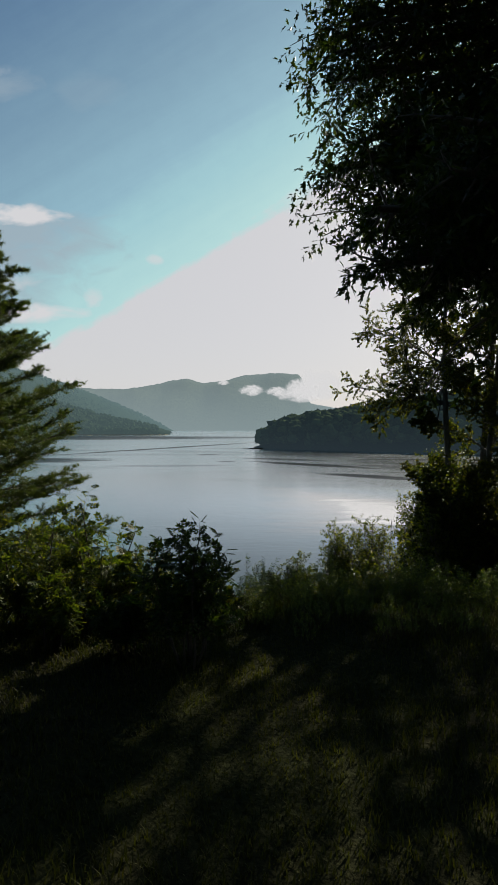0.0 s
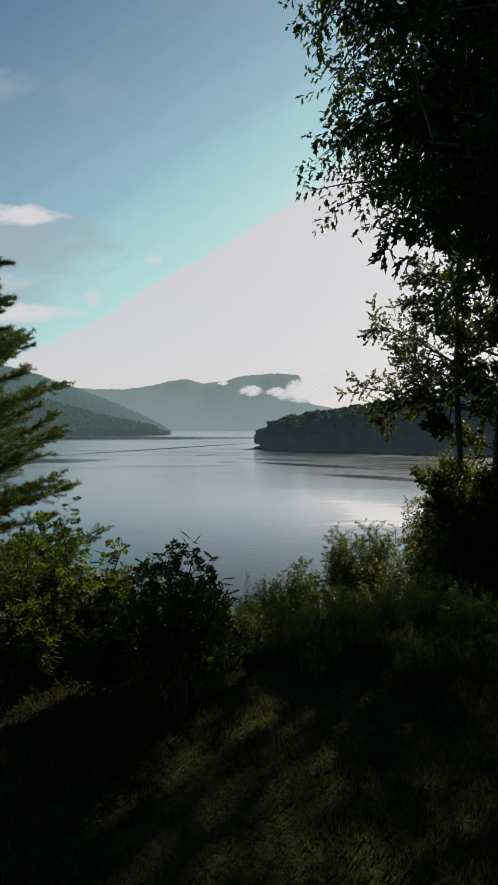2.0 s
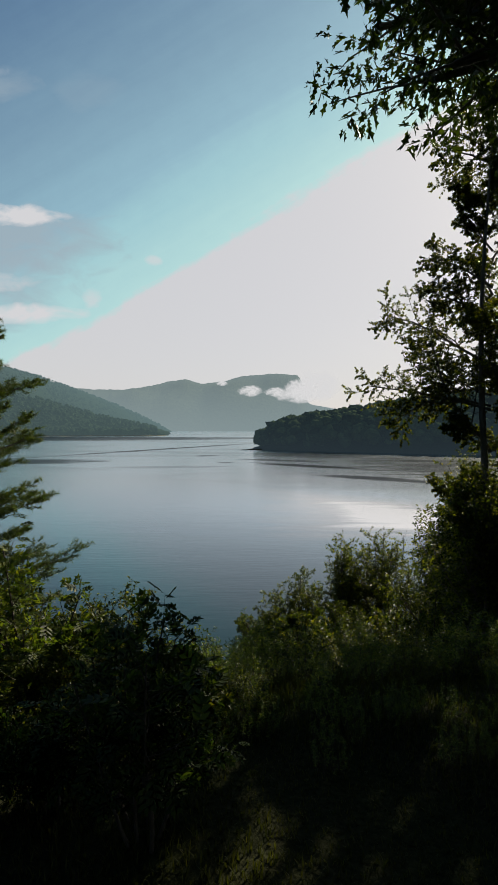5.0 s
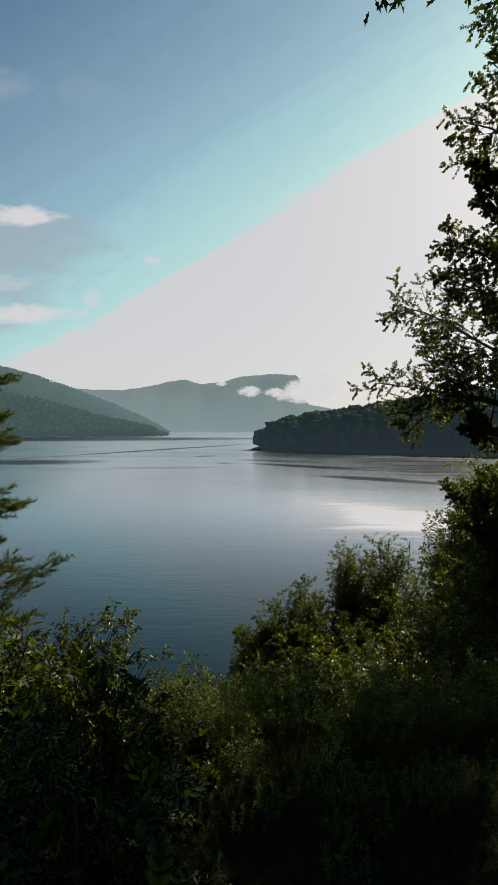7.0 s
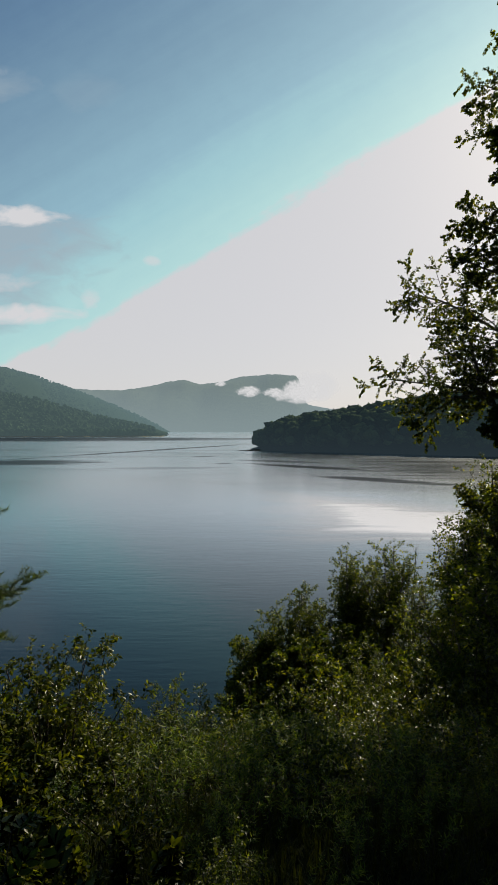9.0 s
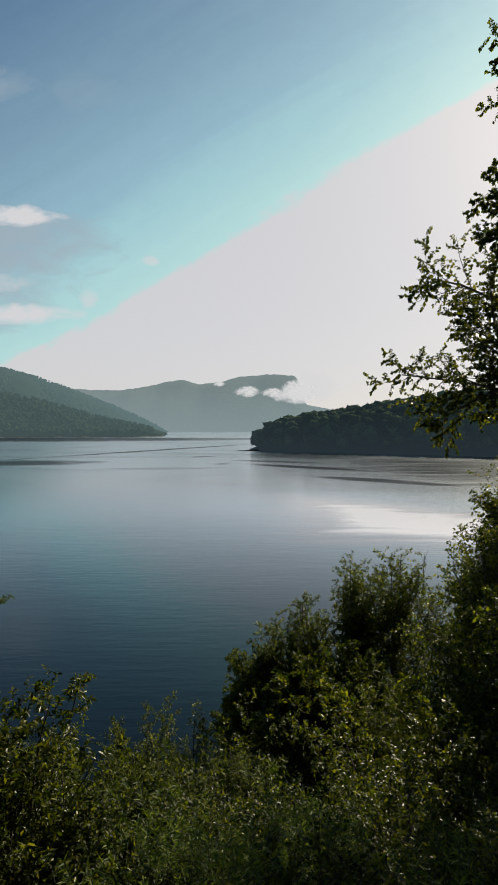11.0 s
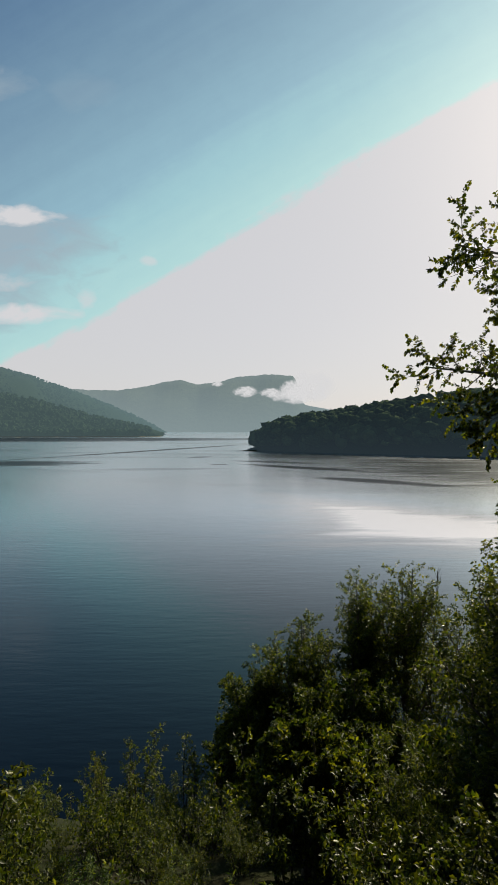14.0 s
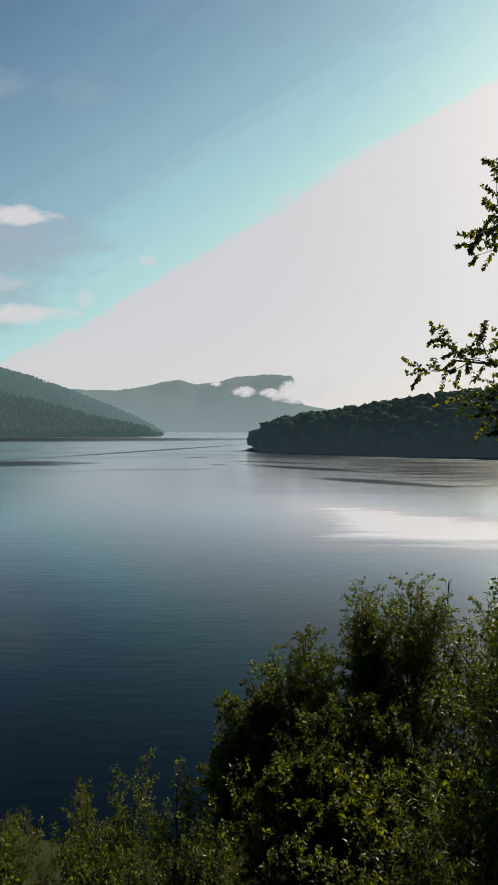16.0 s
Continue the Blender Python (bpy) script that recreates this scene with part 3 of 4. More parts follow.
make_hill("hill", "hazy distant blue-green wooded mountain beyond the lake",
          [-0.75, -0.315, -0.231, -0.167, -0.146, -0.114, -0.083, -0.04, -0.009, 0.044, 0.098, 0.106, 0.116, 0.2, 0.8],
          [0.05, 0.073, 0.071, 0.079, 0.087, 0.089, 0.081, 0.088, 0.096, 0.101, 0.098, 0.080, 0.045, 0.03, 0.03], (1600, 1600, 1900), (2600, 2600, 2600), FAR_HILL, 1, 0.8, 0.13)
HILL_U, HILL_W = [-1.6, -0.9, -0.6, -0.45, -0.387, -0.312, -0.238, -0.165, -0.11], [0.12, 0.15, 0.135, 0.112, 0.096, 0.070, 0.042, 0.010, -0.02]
make_hill("hill", "green wooded hill sloping down to the lake", HILL_U, HILL_W, (700, 800, 1500), (1300, 1350, 2000), SHADED_HILL_FLOOR, 2, 0.4)
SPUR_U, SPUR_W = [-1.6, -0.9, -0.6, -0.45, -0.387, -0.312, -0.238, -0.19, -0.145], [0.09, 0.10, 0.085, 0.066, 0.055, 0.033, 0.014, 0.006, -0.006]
make_hill("hill", "low wooded spur at the foot of the green hill", SPUR_U, SPUR_W, (600, 650, 720), (850, 900, 860), SHADED_HILL_FLOOR, 5, 0.4)


def hill_points(rng, n, us, ws, near, far, lowest, sink):
    """Places for crowns all over a hill."""
    u = -0.75 + 0.60 * rng.random(n)
    k = lowest + (1 - lowest) * rng.random(n)
    w = np.interp(u, us, ws)
    lo, hi = np.interp(u, [us[0], -0.45, us[-1]], near), np.interp(u, [us[0], -0.45, us[-1]], far)
    y = lo + (hi - lo) * k
    z = LAKE - 1 + (w * hi + 2 - LAKE + 1) * (1 - (1 - k) ** 1.6)
    return np.stack([u * y, y, z - sink], -1)[w > 0.0]


rng = np.random.default_rng(11)
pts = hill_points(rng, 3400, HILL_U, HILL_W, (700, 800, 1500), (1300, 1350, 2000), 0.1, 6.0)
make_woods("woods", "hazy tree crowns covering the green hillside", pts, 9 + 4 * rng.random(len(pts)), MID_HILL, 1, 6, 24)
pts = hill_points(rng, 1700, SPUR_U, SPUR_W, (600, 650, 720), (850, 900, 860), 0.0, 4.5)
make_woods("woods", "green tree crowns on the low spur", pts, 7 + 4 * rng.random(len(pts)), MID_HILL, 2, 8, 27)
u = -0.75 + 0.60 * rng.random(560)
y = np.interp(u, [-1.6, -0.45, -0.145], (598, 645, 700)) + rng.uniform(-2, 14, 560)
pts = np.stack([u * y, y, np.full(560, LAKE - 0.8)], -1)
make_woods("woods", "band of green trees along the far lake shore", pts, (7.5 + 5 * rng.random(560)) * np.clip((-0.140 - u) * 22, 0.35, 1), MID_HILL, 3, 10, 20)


def make_far_beach():
    """The pale strip of bare shore below the far trees."""
    rng = np.random.default_rng(6)
    u = np.linspace(-0.8, -0.15, 60)
    y = np.interp(u, [-1.6, -0.45, -0.145], (596, 642, 697)) - 4 + rng.normal(0, 0.8, 60)
    v = np.concatenate([np.stack([u * y, y - 4, np.full(60, LAKE - 0.2)], -1), np.stack([u * y, y + 2, np.full(60, LAKE + 0.7)], -1), np.stack([u * y, y + 14, np.full(60, LAKE + 1.2)], -1)])
    i = np.concatenate([np.arange(59), 60 + np.arange(59)])
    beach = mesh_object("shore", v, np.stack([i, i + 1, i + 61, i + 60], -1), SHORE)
    tagged(beach, "pale bare strip of far lake shore", "shore", kind="structure")


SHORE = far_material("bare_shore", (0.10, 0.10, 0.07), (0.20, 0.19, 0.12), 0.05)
make_far_beach()


def point_land(a, b):
    """The wooded point: along its shore (a) and back from it (b)."""
    x = 5.5 + 100 * a + 50 * b * (0.35 + a)
    y = 251 - 62 * a + 75 * b
    crest = 1.2 + 15.0 * np.clip(a * 1.5, 0, 1) ** 0.8
    z = LAKE - 0.3 + 0.9 * np.clip(b * 30, 0, 1) + crest * np.clip(b * 1.3, 0, 1) ** 0.8
    z = z + 3.6 * np.clip(b * 9, 0, 1) ** 0.7 * np.clip(a * 9 + 0.1, 0, 1)
    return np.stack([x, y, z], -1)


def make_point():
    a, b = np.meshgrid(np.linspace(-0.03, 2.4, 70), np.linspace(-0.02, 1.0, 24))
    v = point_land(a, b).reshape(-1, 3)
    i = (np.arange(23)[:, None] * 70 + np.arange(69)).ravel()
    g = mesh_object("headland", v, np.stack([i, i + 1, i + 71, i + 70], -1), SHADED_POINT_FLOOR, smooth=True)
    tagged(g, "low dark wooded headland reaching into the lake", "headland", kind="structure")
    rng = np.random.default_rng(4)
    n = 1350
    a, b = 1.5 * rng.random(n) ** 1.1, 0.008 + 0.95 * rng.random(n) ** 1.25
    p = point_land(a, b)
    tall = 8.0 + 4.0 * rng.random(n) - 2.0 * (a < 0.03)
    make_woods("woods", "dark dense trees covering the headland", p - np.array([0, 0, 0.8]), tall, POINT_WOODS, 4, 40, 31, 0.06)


make_point()


def make_spit():
    n = 30
    s = np.linspace(0, 1, n)
    rng = np.random.default_rng(9)
    x = -3.2 + 10.5 * s
    z = LAKE + 0.05 + 0.55 * s + rng.normal(0, 0.06, n)
    wide = 0.4 + 2.2 * s
    v = np.concatenate([np.stack([x, 250.5 - wide, np.full(n, LAKE - 0.3)], -1), np.stack([x, np.full(n, 250.8), z], -1), np.stack([x, 251.2 + wide, np.full(n, LAKE - 0.3)], -1)])
    i = np.concatenate([np.arange(n - 1), n + np.arange(n - 1)])
    bar = mesh_object("gravel_spit", v, np.stack([i, i + 1, i + n + 1, i + n], -1), SOIL)
    tagged(bar, "dark low gravel spit at the headland's tip", "spit", kind="structure")


make_spit()


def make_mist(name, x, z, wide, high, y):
    """A bank of mist: a gently bowed sheet that glows with painted-on daylight."""
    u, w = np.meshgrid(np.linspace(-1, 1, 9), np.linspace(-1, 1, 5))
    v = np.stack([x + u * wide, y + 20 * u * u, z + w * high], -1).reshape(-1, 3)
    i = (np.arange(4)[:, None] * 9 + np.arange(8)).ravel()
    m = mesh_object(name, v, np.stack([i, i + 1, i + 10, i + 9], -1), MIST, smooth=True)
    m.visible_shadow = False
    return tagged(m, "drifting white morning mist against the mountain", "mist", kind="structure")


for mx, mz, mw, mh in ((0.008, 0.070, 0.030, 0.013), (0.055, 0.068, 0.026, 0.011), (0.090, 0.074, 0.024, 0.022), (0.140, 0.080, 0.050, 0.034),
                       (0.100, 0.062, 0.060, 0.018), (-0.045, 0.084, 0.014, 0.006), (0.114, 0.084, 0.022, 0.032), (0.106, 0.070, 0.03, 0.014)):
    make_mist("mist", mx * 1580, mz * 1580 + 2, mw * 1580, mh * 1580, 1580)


# ---- plants: recipes ----
def ring_of(rng, n, rise, spread, length, radius, reach=0.12):
    """n stems that fan out from one foot."""
    rows = []
    for i in range(n):
        az = 360 * i / n + rng.uniform(-25, 25)
        r = reach * math.sqrt(rng.random())
        rows.append((r * math.sin(radians(az)), r * math.cos(radians(az)), 0, az, rise + rng.uniform(-spread, spread),
                     length * rng.uniform(0.75, 1.1), radius * rng.uniform(0.7, 1.2)))
    return rows


# k, start, angle, ratio, shrink, segments, wander, lift, flat
BUSHY = dict(fine=True, seg=6, wander=0.08, lift=0.03, leaves=7, size=0.055, levels=[(8, 0.12, 42, 0.42, 0.5, 3, 0.12, 0.05, 0), (5, 0.1, 45, 0.5, 0.3, 2, 0.15, 0.05, 0)])
WILLOWY = dict(BUSHY, leaves=13, size=0.055, levels=[(8, 0.15, 32, 0.45, 0.5, 3, 0.10, 0.09, 0), (5, 0.1, 35, 0.5, 0.3, 2, 0.12, 0.08, 0)])
ASHY = dict(seg=7, wander=0.06, lift=0.05, leaves=11, size=0.115, spread=1.0, droop=0.15, levels=[(7, 0.25, 48, 0.40, 0.5, 4, 0.08, 0.08, 0)])
FINE_ASHY = dict(ASHY, leaves=8, size=0.105, levels=[(9, 0.2, 48, 0.36, 0.5, 4, 0.08, 0.08, 0)])
WEEDY = dict(seg=6, wander=0.06, lift=0.05, leaves=16, size=0.065, spread=0.9, droop=0.1, fine=True, levels=[(3, 0.3, 25, 0.5, 0.5, 5, 0.05, 0.08, 0)])
ASPENY = dict(seg=8, wander=0.13, lift=0.02, leaves=17, size=0.035, droop=0.5, upright=0.4,
              levels=[(15, 0.18, 44, 0.36, 0.35, 3, 0.16, 0.03, 0), (9, 0.15, 48, 0.5, 0.3, 2, 0.2, 0.0, 0)])
OAKY = dict(seg=8, wander=0.028, lift=-0.008, leaves=9, size=0.060, droop=0.45, upright=0.6, fine=True,
            levels=[(17, 0.4, 46, 0.17, 0.1, 4, 0.14, -0.03, 0.2), (8, 0.1, 50, 0.5, 0.3, 2, 0.2, -0.03, 0)])
PINY = dict(seg=6, wander=0.035, lift=0.03, leaves=8, size=0.086, spread=0.6, droop=-0.12, fine=True, levels=[(15, 0.12, 42, 0.36, 0.5, 3, 0.06, 0.03, 0.85), (7, 0.15, 38, 0.45, 0.3, 2, 0.10, 0.05, 0.6)])
TREEY = dict(seg=7, wander=0.055, lift=0.015, leaves=13, size=0.085, droop=0.35, upright=0.6,
             fine=True, levels=[(15, 0.2, 46, 0.34, 0.3, 3, 0.14, 0.08, 0), (8, 0.1, 48, 0.5, 0.3, 2, 0.18, 0.06, 0)])


def straight_trunk(rng, height, radius, sway=0.08, n=9):
    z = np.linspace(-0.3, height, n)
    p = np.stack([np.cumsum(rng.normal(0, sway / 3, n)), np.cumsum(rng.normal(0, sway / 3, n)), z], -1)
    p -= p[0] * np.array([1, 1, 0])
    return p, radius * np.linspace(1.15, 0.12, n)


def on_ground(x, y, down=0.03):
    return (x, y, float(ground_height(x, y)) - down)


# ---- the big oak whose boughs hang over the lawn ----
def make_oak():
    rng = random.Random(3)
    x, y = 3.35, 3.5
    ground = on_ground(x, y)[2]
    z = np.linspace(-0.3, 11.5, 10)
    trunk = (np.stack([0.05 * np.sin(z), 0.04 * np.cos(z * 0.8), z], -1), 0.24 * np.linspace(1.25, 0.15, 10))

    def bough(tx, ty, tz, start):
        """A limb from the trunk whose tip reaches about (tx, ty, tz)."""
        dx, dy, dz = tx - x, ty - y, tz - ground - start
        flat = math.hypot(dx, dy)
        return (0, 0, start, math.degrees(math.atan2(dx, dy)), math.degrees(math.atan2(dz, flat)), math.hypot(flat, dz), 0.045)

    rows = []
    for i in range(24):                                     # boughs over the open side, tier upon tier
        tz = 3.74 + 0.09 * i
        rows.append(bough(0.66 - 0.010 * i + rng.uniform(-0.08, 0.36), 3.60 + rng.uniform(-0.25, 0.12), tz, tz + rng.uniform(0.0, 0.5) - ground))
    for i in range(5):                                      # the lowest reach out over the lawn
        rows.append(bough(0.86 + 0.08 * i, 1.95 + rng.uniform(-0.1, 0.05), 2.72 + 0.05 * i, 3.0))
    for i in range(9):                                      # a lower tier in front of them
        rows.append(bough(0.62 + 0.07 * i, 3.28 + rng.uniform(-0.12, 0.12), 3.76 + 0.03 * i, 3.7 + 0.05 * i))
    for i in range(9):                                      # short low ones
        rows.append(bough(1.02 + 0.06 * i, 2.95 + rng.uniform(-0.15, 0.15), 3.12 + 0.05 * i, 3.0 + 0.06 * i))
    # boughs on the right, mostly out of view, added for shade
    for i in range(7):
        rows.append((0, 0, 4.4 + 0.6 * i, rng.uniform(-20, 200), rng.uniform(0, 25), 3.0 * rng.uniform(0.8, 1.1), 0.05))
    oak = plant("oak_tree", 8, rows, OAKY, LOBED, OAK_LEAF, BARK, "large dark oak with lobed leaves hanging over the lawn", "tree", on_ground(x, y), trunk=trunk)
    tips = ((0.44, 1.95, 2.66), (0.52, 2.05, 2.78), (0.62, 1.9, 2.70), (0.56, 1.95, 2.92), (0.75, 2.05, 2.82), (0.70, 1.9, 3.0), (0.86, 2.1, 2.95))
    spray = plant("oak_tree", 9, [bough(*tip, 2.9 + 0.08 * i) for i, tip in enumerate(tips)],
                  dict(OAKY, lift=0.0, wander=0.015, leaves=9, size=0.050, levels=[(16, 0.80, 48, 0.075, 0.2, 3, 0.16, -0.04, 0.2), (5, 0.2, 50, 0.5, 0.3, 2, 0.2, -0.03, 0)]),
                  LOBED, OAK_LEAF, BARK, "", "", on_ground(x, y))
    for limb in list(spray.children):                       # low sprays over the lawn, part of the same oak
        limb.parent = oak
    bpy.data.objects.remove(spray)


make_oak()


# ---- a second oak, added out of view, whose crown keeps the sun off the lawn ----
def make_shading_oak():
    rng = random.Random(12)
    z = np.linspace(-0.3, 8.0, 10)
    trunk = (np.stack([0.06 * np.sin(z * 0.8), 0.05 * np.cos(z), z], -1), 0.2 * np.linspace(1.25, 0.15, 10))
    rows = [(0, 0, 2.2 + 0.20 * i, 67 * i + rng.uniform(-15, 15), rng.uniform(0, 18), 1.9 * rng.uniform(0.85, 1.15), 0.04) for i in range(22)]
    plant("oak_tree", 14, rows, dict(OAKY, size=0.18, leaves=4), LOBED, OAK_LEAF, BARK, "unseen oak added beside the large one to shade the lawn", "tree", on_ground(5.6, 5.4), trunk=trunk)


make_shading_oak()


# ---- aspens on the bank ----
def make_aspen(seed, x, y, height, radius, rows, label):
    rng = np.random.default_rng(seed)
    z = np.linspace(-0.3, height, 12)
    trunk = (np.stack([0.13 * np.sin(0.7 * z + seed), 0.08 * np.cos(0.6 * z), z], -1) - np.array([0.13 * math.sin(0.7 * -0.3 + seed), 0.08, 0]), radius * np.linspace(1.15, 0.15, 12))
    plant("aspen_tree", seed, rows, ASPENY, ROUND, ASPEN_LEAF, PALE_BARK, label, "tree", on_ground(x, y), trunk=trunk, group="aspens on the bank")


make_aspen(1, 3.45, 9.0, 8.0, 0.07, [
    (0, 0, 3.7, -88, 56, 2.0, 0.032), (0, 0, 4.3, -64, 17, 1.8, 0.026), (0, 0, 4.35, -70, 12, 1.4, 0.02), (0, 0, 3.9, -95, 12, 0.85, 0.016),
    (0, 0, 4.95, -52, 30, 1.7, 0.024), (0, 0, 5.5, -85, 38, 1.05, 0.022), (0, 0, 6.0, -75, 40, 1.0, 0.02), (0, 0, 6.5, -95, 48, 0.7, 0.016),
    (0, 0, 7.0, -60, 60, 0.6, 0.012), (0, 0, 7.3, 60, 65, 0.6, 0.012), (0, 0, 4.7, 60, 22, 1.5, 0.022), (0, 0, 5.3, 120, 25, 1.4, 0.022),
    (0, 0, 5.9, 10, 30, 1.1, 0.02), (0, 0, 6.4, 170, 40, 0.8, 0.016), (0, 0, 4.6, 205, 20, 1.2, 0.02), (0, 0, 4.5, -45, 22, 1.3, 0.018),
    (0, 0, 3.0, -50, 20, 0.8, 0.015), (0, 0, 2.4, -110, 25, 0.8, 0.014), (0, 0, 5.2, -130, 30, 1.0, 0.018), (0, 0, 6.8, 140, 50, 0.6, 0.014),
    (0, 0, 2.0, 170, 35, 0.9, 0.014), (0, 0, 2.7, 90, 30, 0.9, 0.014)], "slender aspen with grey trunk and airy yellow-green crown")
# limbs on its right and rear added, mostly out of view, for lawn shade
make_aspen(2, 4.6, 10.0, 11.5, 0.09, [
    (0, 0, 7.6, -128, 20, 1.5, 0.035), (0, 0, 8.0, -125, 22, 1.55, 0.034), (0, 0, 8.5, -132, 20, 1.45, 0.03), (0, 0, 6.0, -60, 25, 1.2, 0.028),
    (0, 0, 9.2, -100, 35, 1.0, 0.026), (0, 0, 10.2, -140, 45, 0.9, 0.02), (0, 0, 5.2, -80, 20, 1.0, 0.022), (0, 0, 6.6, 30, 25, 2.0, 0.026),
    (0, 0, 7.6, 100, 30, 2.0, 0.026), (0, 0, 9.0, 60, 40, 1.6, 0.022), (0, 0, 4.4, -150, 15, 1.2, 0.02), (0, 0, 3.6, -60, 15, 1.1, 0.02), (0, 0, 7.0, 80, 15, 2.2, 0.028), (0, 0, 8.2, 20, 20, 2.0, 0.026),
    (0, 0, 8.0, 140, 20, 2.2, 0.026), (0, 0, 9.0, 110, 25, 2.0, 0.024), (0, 0, 6.2, 150, 15, 2.0, 0.026), (0, 0, 6.8, 175, 20, 1.6, 0.024), (0, 0, 7.3, 10, 20, 1.7, 0.024), (0, 0, 7.9, 165, 25, 1.5, 0.022)],
    "tall aspen with dark stem behind the slender one")
make_aspen(3, 4.25, 9.3, 9.4, 0.07, [(0, 0, 2.6 + 0.24 * i, 137.5 * i, 18 + 1.2 * i, 1.35 - 0.03 * i, 0.02) for i in range(15)]
           + [(0, 0, 7.9, -120, 12, 1.5, 0.024), (0, 0, 8.3, -116, 12, 1.35, 0.024), (0, 0, 7.5, -128, 10, 1.25, 0.022), (0, 0, 8.8, -112, 20, 1.4, 0.02)],
           "dense dark-leaved aspen close behind the slender one")
# leafy undergrowth round the aspens' feet
UNDERGROWTH = ((3.25, 8.75, 1.75, 0.62), (3.9, 8.7, 1.5, 0.7), (3.75, 9.9, 1.35, 0.8), (4.4, 9.0, 1.5, 0.9), (3.9, 11.4, 0.9, 0.9), (5.0, 11.2, 1.2, 1.0), (4.7, 7.6, 1.2, 0.8))


# ---- the white pine ----
def make_pine():
    rng = random.Random(8)
    h = 7.2
    rows = []
    z = 0.5
    k = 0
    while z < h - 0.2:
        f = z / h
        out = (2.35 * (1 - f) ** 0.5 + 0.05) * (0.85 if f < 0.36 else 1.0)
        for i in range(6):
            rows.append((0, 0, z + rng.uniform(-0.05, 0.05), k * 31 + i * 60 + rng.uniform(-12, 12), 3 + 42 * f * f + rng.uniform(-7, 7), out * rng.uniform(0.85, 1.12), 0.022 * (1.15 - f)))
        z += 0.36 - 0.08 * f
        k += 1
    for start, az, rise, out in ((1.62, 89, 4, 2.35), (1.25, 93, 4, 2.15), (3.2, 90, 6, 1.95), (3.8, 87, 11, 1.9), (2.75, 95, 5, 1.85), (5.3, 90, 24, 1.2), (4.5, 92, 16, 1.5), (2.4, 84, 5, 2.0)):
        rows.append((0, 0, start, az, rise, out, 0.02))     # the long boughs over the bank
    trunk = (np.stack([0 * np.linspace(0, 1, 9), 0 * np.linspace(0, 1, 9), np.linspace(-0.3, h, 9)], -1), 0.10 * np.linspace(1.1, 0.1, 9))
    plant("pine_tree", 5, rows, PINY, TUFT, NEEDLE, BARK, "young white pine with soft long-needled boughs on the bank", "tree", on_ground(-4.75, 8.55), trunk=trunk)


make_pine()


# ---- small trees at the water's edge ----
def make_bank_tree(seed, x, y, top, reach, mat, leaf, size, label, leaves=13):
    base = on_ground(x, y)
    h = top - base[2]
    spin = np.random.default_rng(seed)
    rows = []
    n = 15
    for i in range(n):                                      # limb tips spread evenly over a rounded, uneven crown
        up = 0.97 - 1.45 * i / (n - 1)
        a = i * 2.4 + spin.uniform(-0.3, 0.3)
        out = reach * math.sqrt(1 - up * up) * spin.uniform(0.65, 1.15)
        tip = h * (0.60 + 0.33 * up * spin.uniform(0.85, 1.0))
        start = max(0.12 * h, tip - spin.uniform(0.25, 0.42) * h)
        rows.append((0, 0, start, math.degrees(a), math.degrees(math.atan2(tip - start, out)), math.hypot(out, tip - start), 0.03))
    plant("bank_tree", seed, rows, dict(TREEY, size=size, leaves=leaves), leaf, mat, BARK, label, "tree", base, group="small trees at the water's edge",
          trunk=straight_trunk(spin, h * 0.93, 0.06), height=h)


make_bank_tree(41, 3.55, 15.6, -0.45, 1.0, SHRUB_LEAF, SMALL, 0.056, "dense dark-green small tree above the water", 17)
make_bank_tree(49, 2.7, 15.8, -0.62, 0.42, SHRUB_LEAF, SMALL, 0.056, "narrow dark-green small tree leaning on its neighbour", 17)
make_bank_tree(42, 1.45, 16.2, -1.65, 0.78, SHRUB_LEAF, SMALL, 0.056, "rounded green small tree above the water", 17)
make_bank_tree(43, 0.45, 15.8, -2.7, 0.78, SHRUB_LEAF, SMALL, 0.056, "low leafy small tree leaning to the water", 17)
make_bank_tree(50, 0.1, 15.9, -3.75, 0.6, SHRUB_LEAF, SMALL, 0.070, "lowest leafy small tree at the water's edge")
make_bank_tree(44, 5.1, 14.6, -0.6, 1.2, SHRUB_LEAF, SMALL, 0.056, "dark leafy small tree beside the aspens", 17)
make_bank_tree(45, 2.0, 13.4, -1.75, 0.95, SHRUB_LEAF, SMALL, 0.062, "leafy small tree with sunlit top")
make_bank_tree(46, 0.95, 10.9, -1.2, 0.6, ASPEN_LEAF, SMALL, 0.062, "yellow-green sunlit bush tree on the bank")
make_bank_tree(47, 2.35, 11.8, -1.75, 0.75, ASPEN_LEAF, SMALL, 0.062, "pale sunlit bush tree on the bank")
make_bank_tree(48, 4.55, 12.5, 1.75, 0.85, ASPEN_LEAF, SMALL, 0.062, "leafy yellow-green small tree behind the aspens")
for i, (x, y, top, reach) in enumerate(UNDERGROWTH):
    make_bank_tree(60 + i, x, y, top, reach, (SHRUB_LEAF, ASPEN_LEAF)[i % 2], SMALL, 0.06, "dense leafy undergrowth tree round the aspens", 6)


# ---- shrubs, saplings and weeds ----
def shrub(seed, n, rise, length, spec, leaf, mat, label, category="shrub", name="shrub", base=(0, 0, 0), group="", radius=0.012, spread=15, height=0.0):
    rows = ring_of(random.Random(seed), n, rise, spread, length, radius)
    return plant(name, seed, rows, spec, leaf, mat, TWIG, label, category, base, "stem", "foliage", group, height=height)


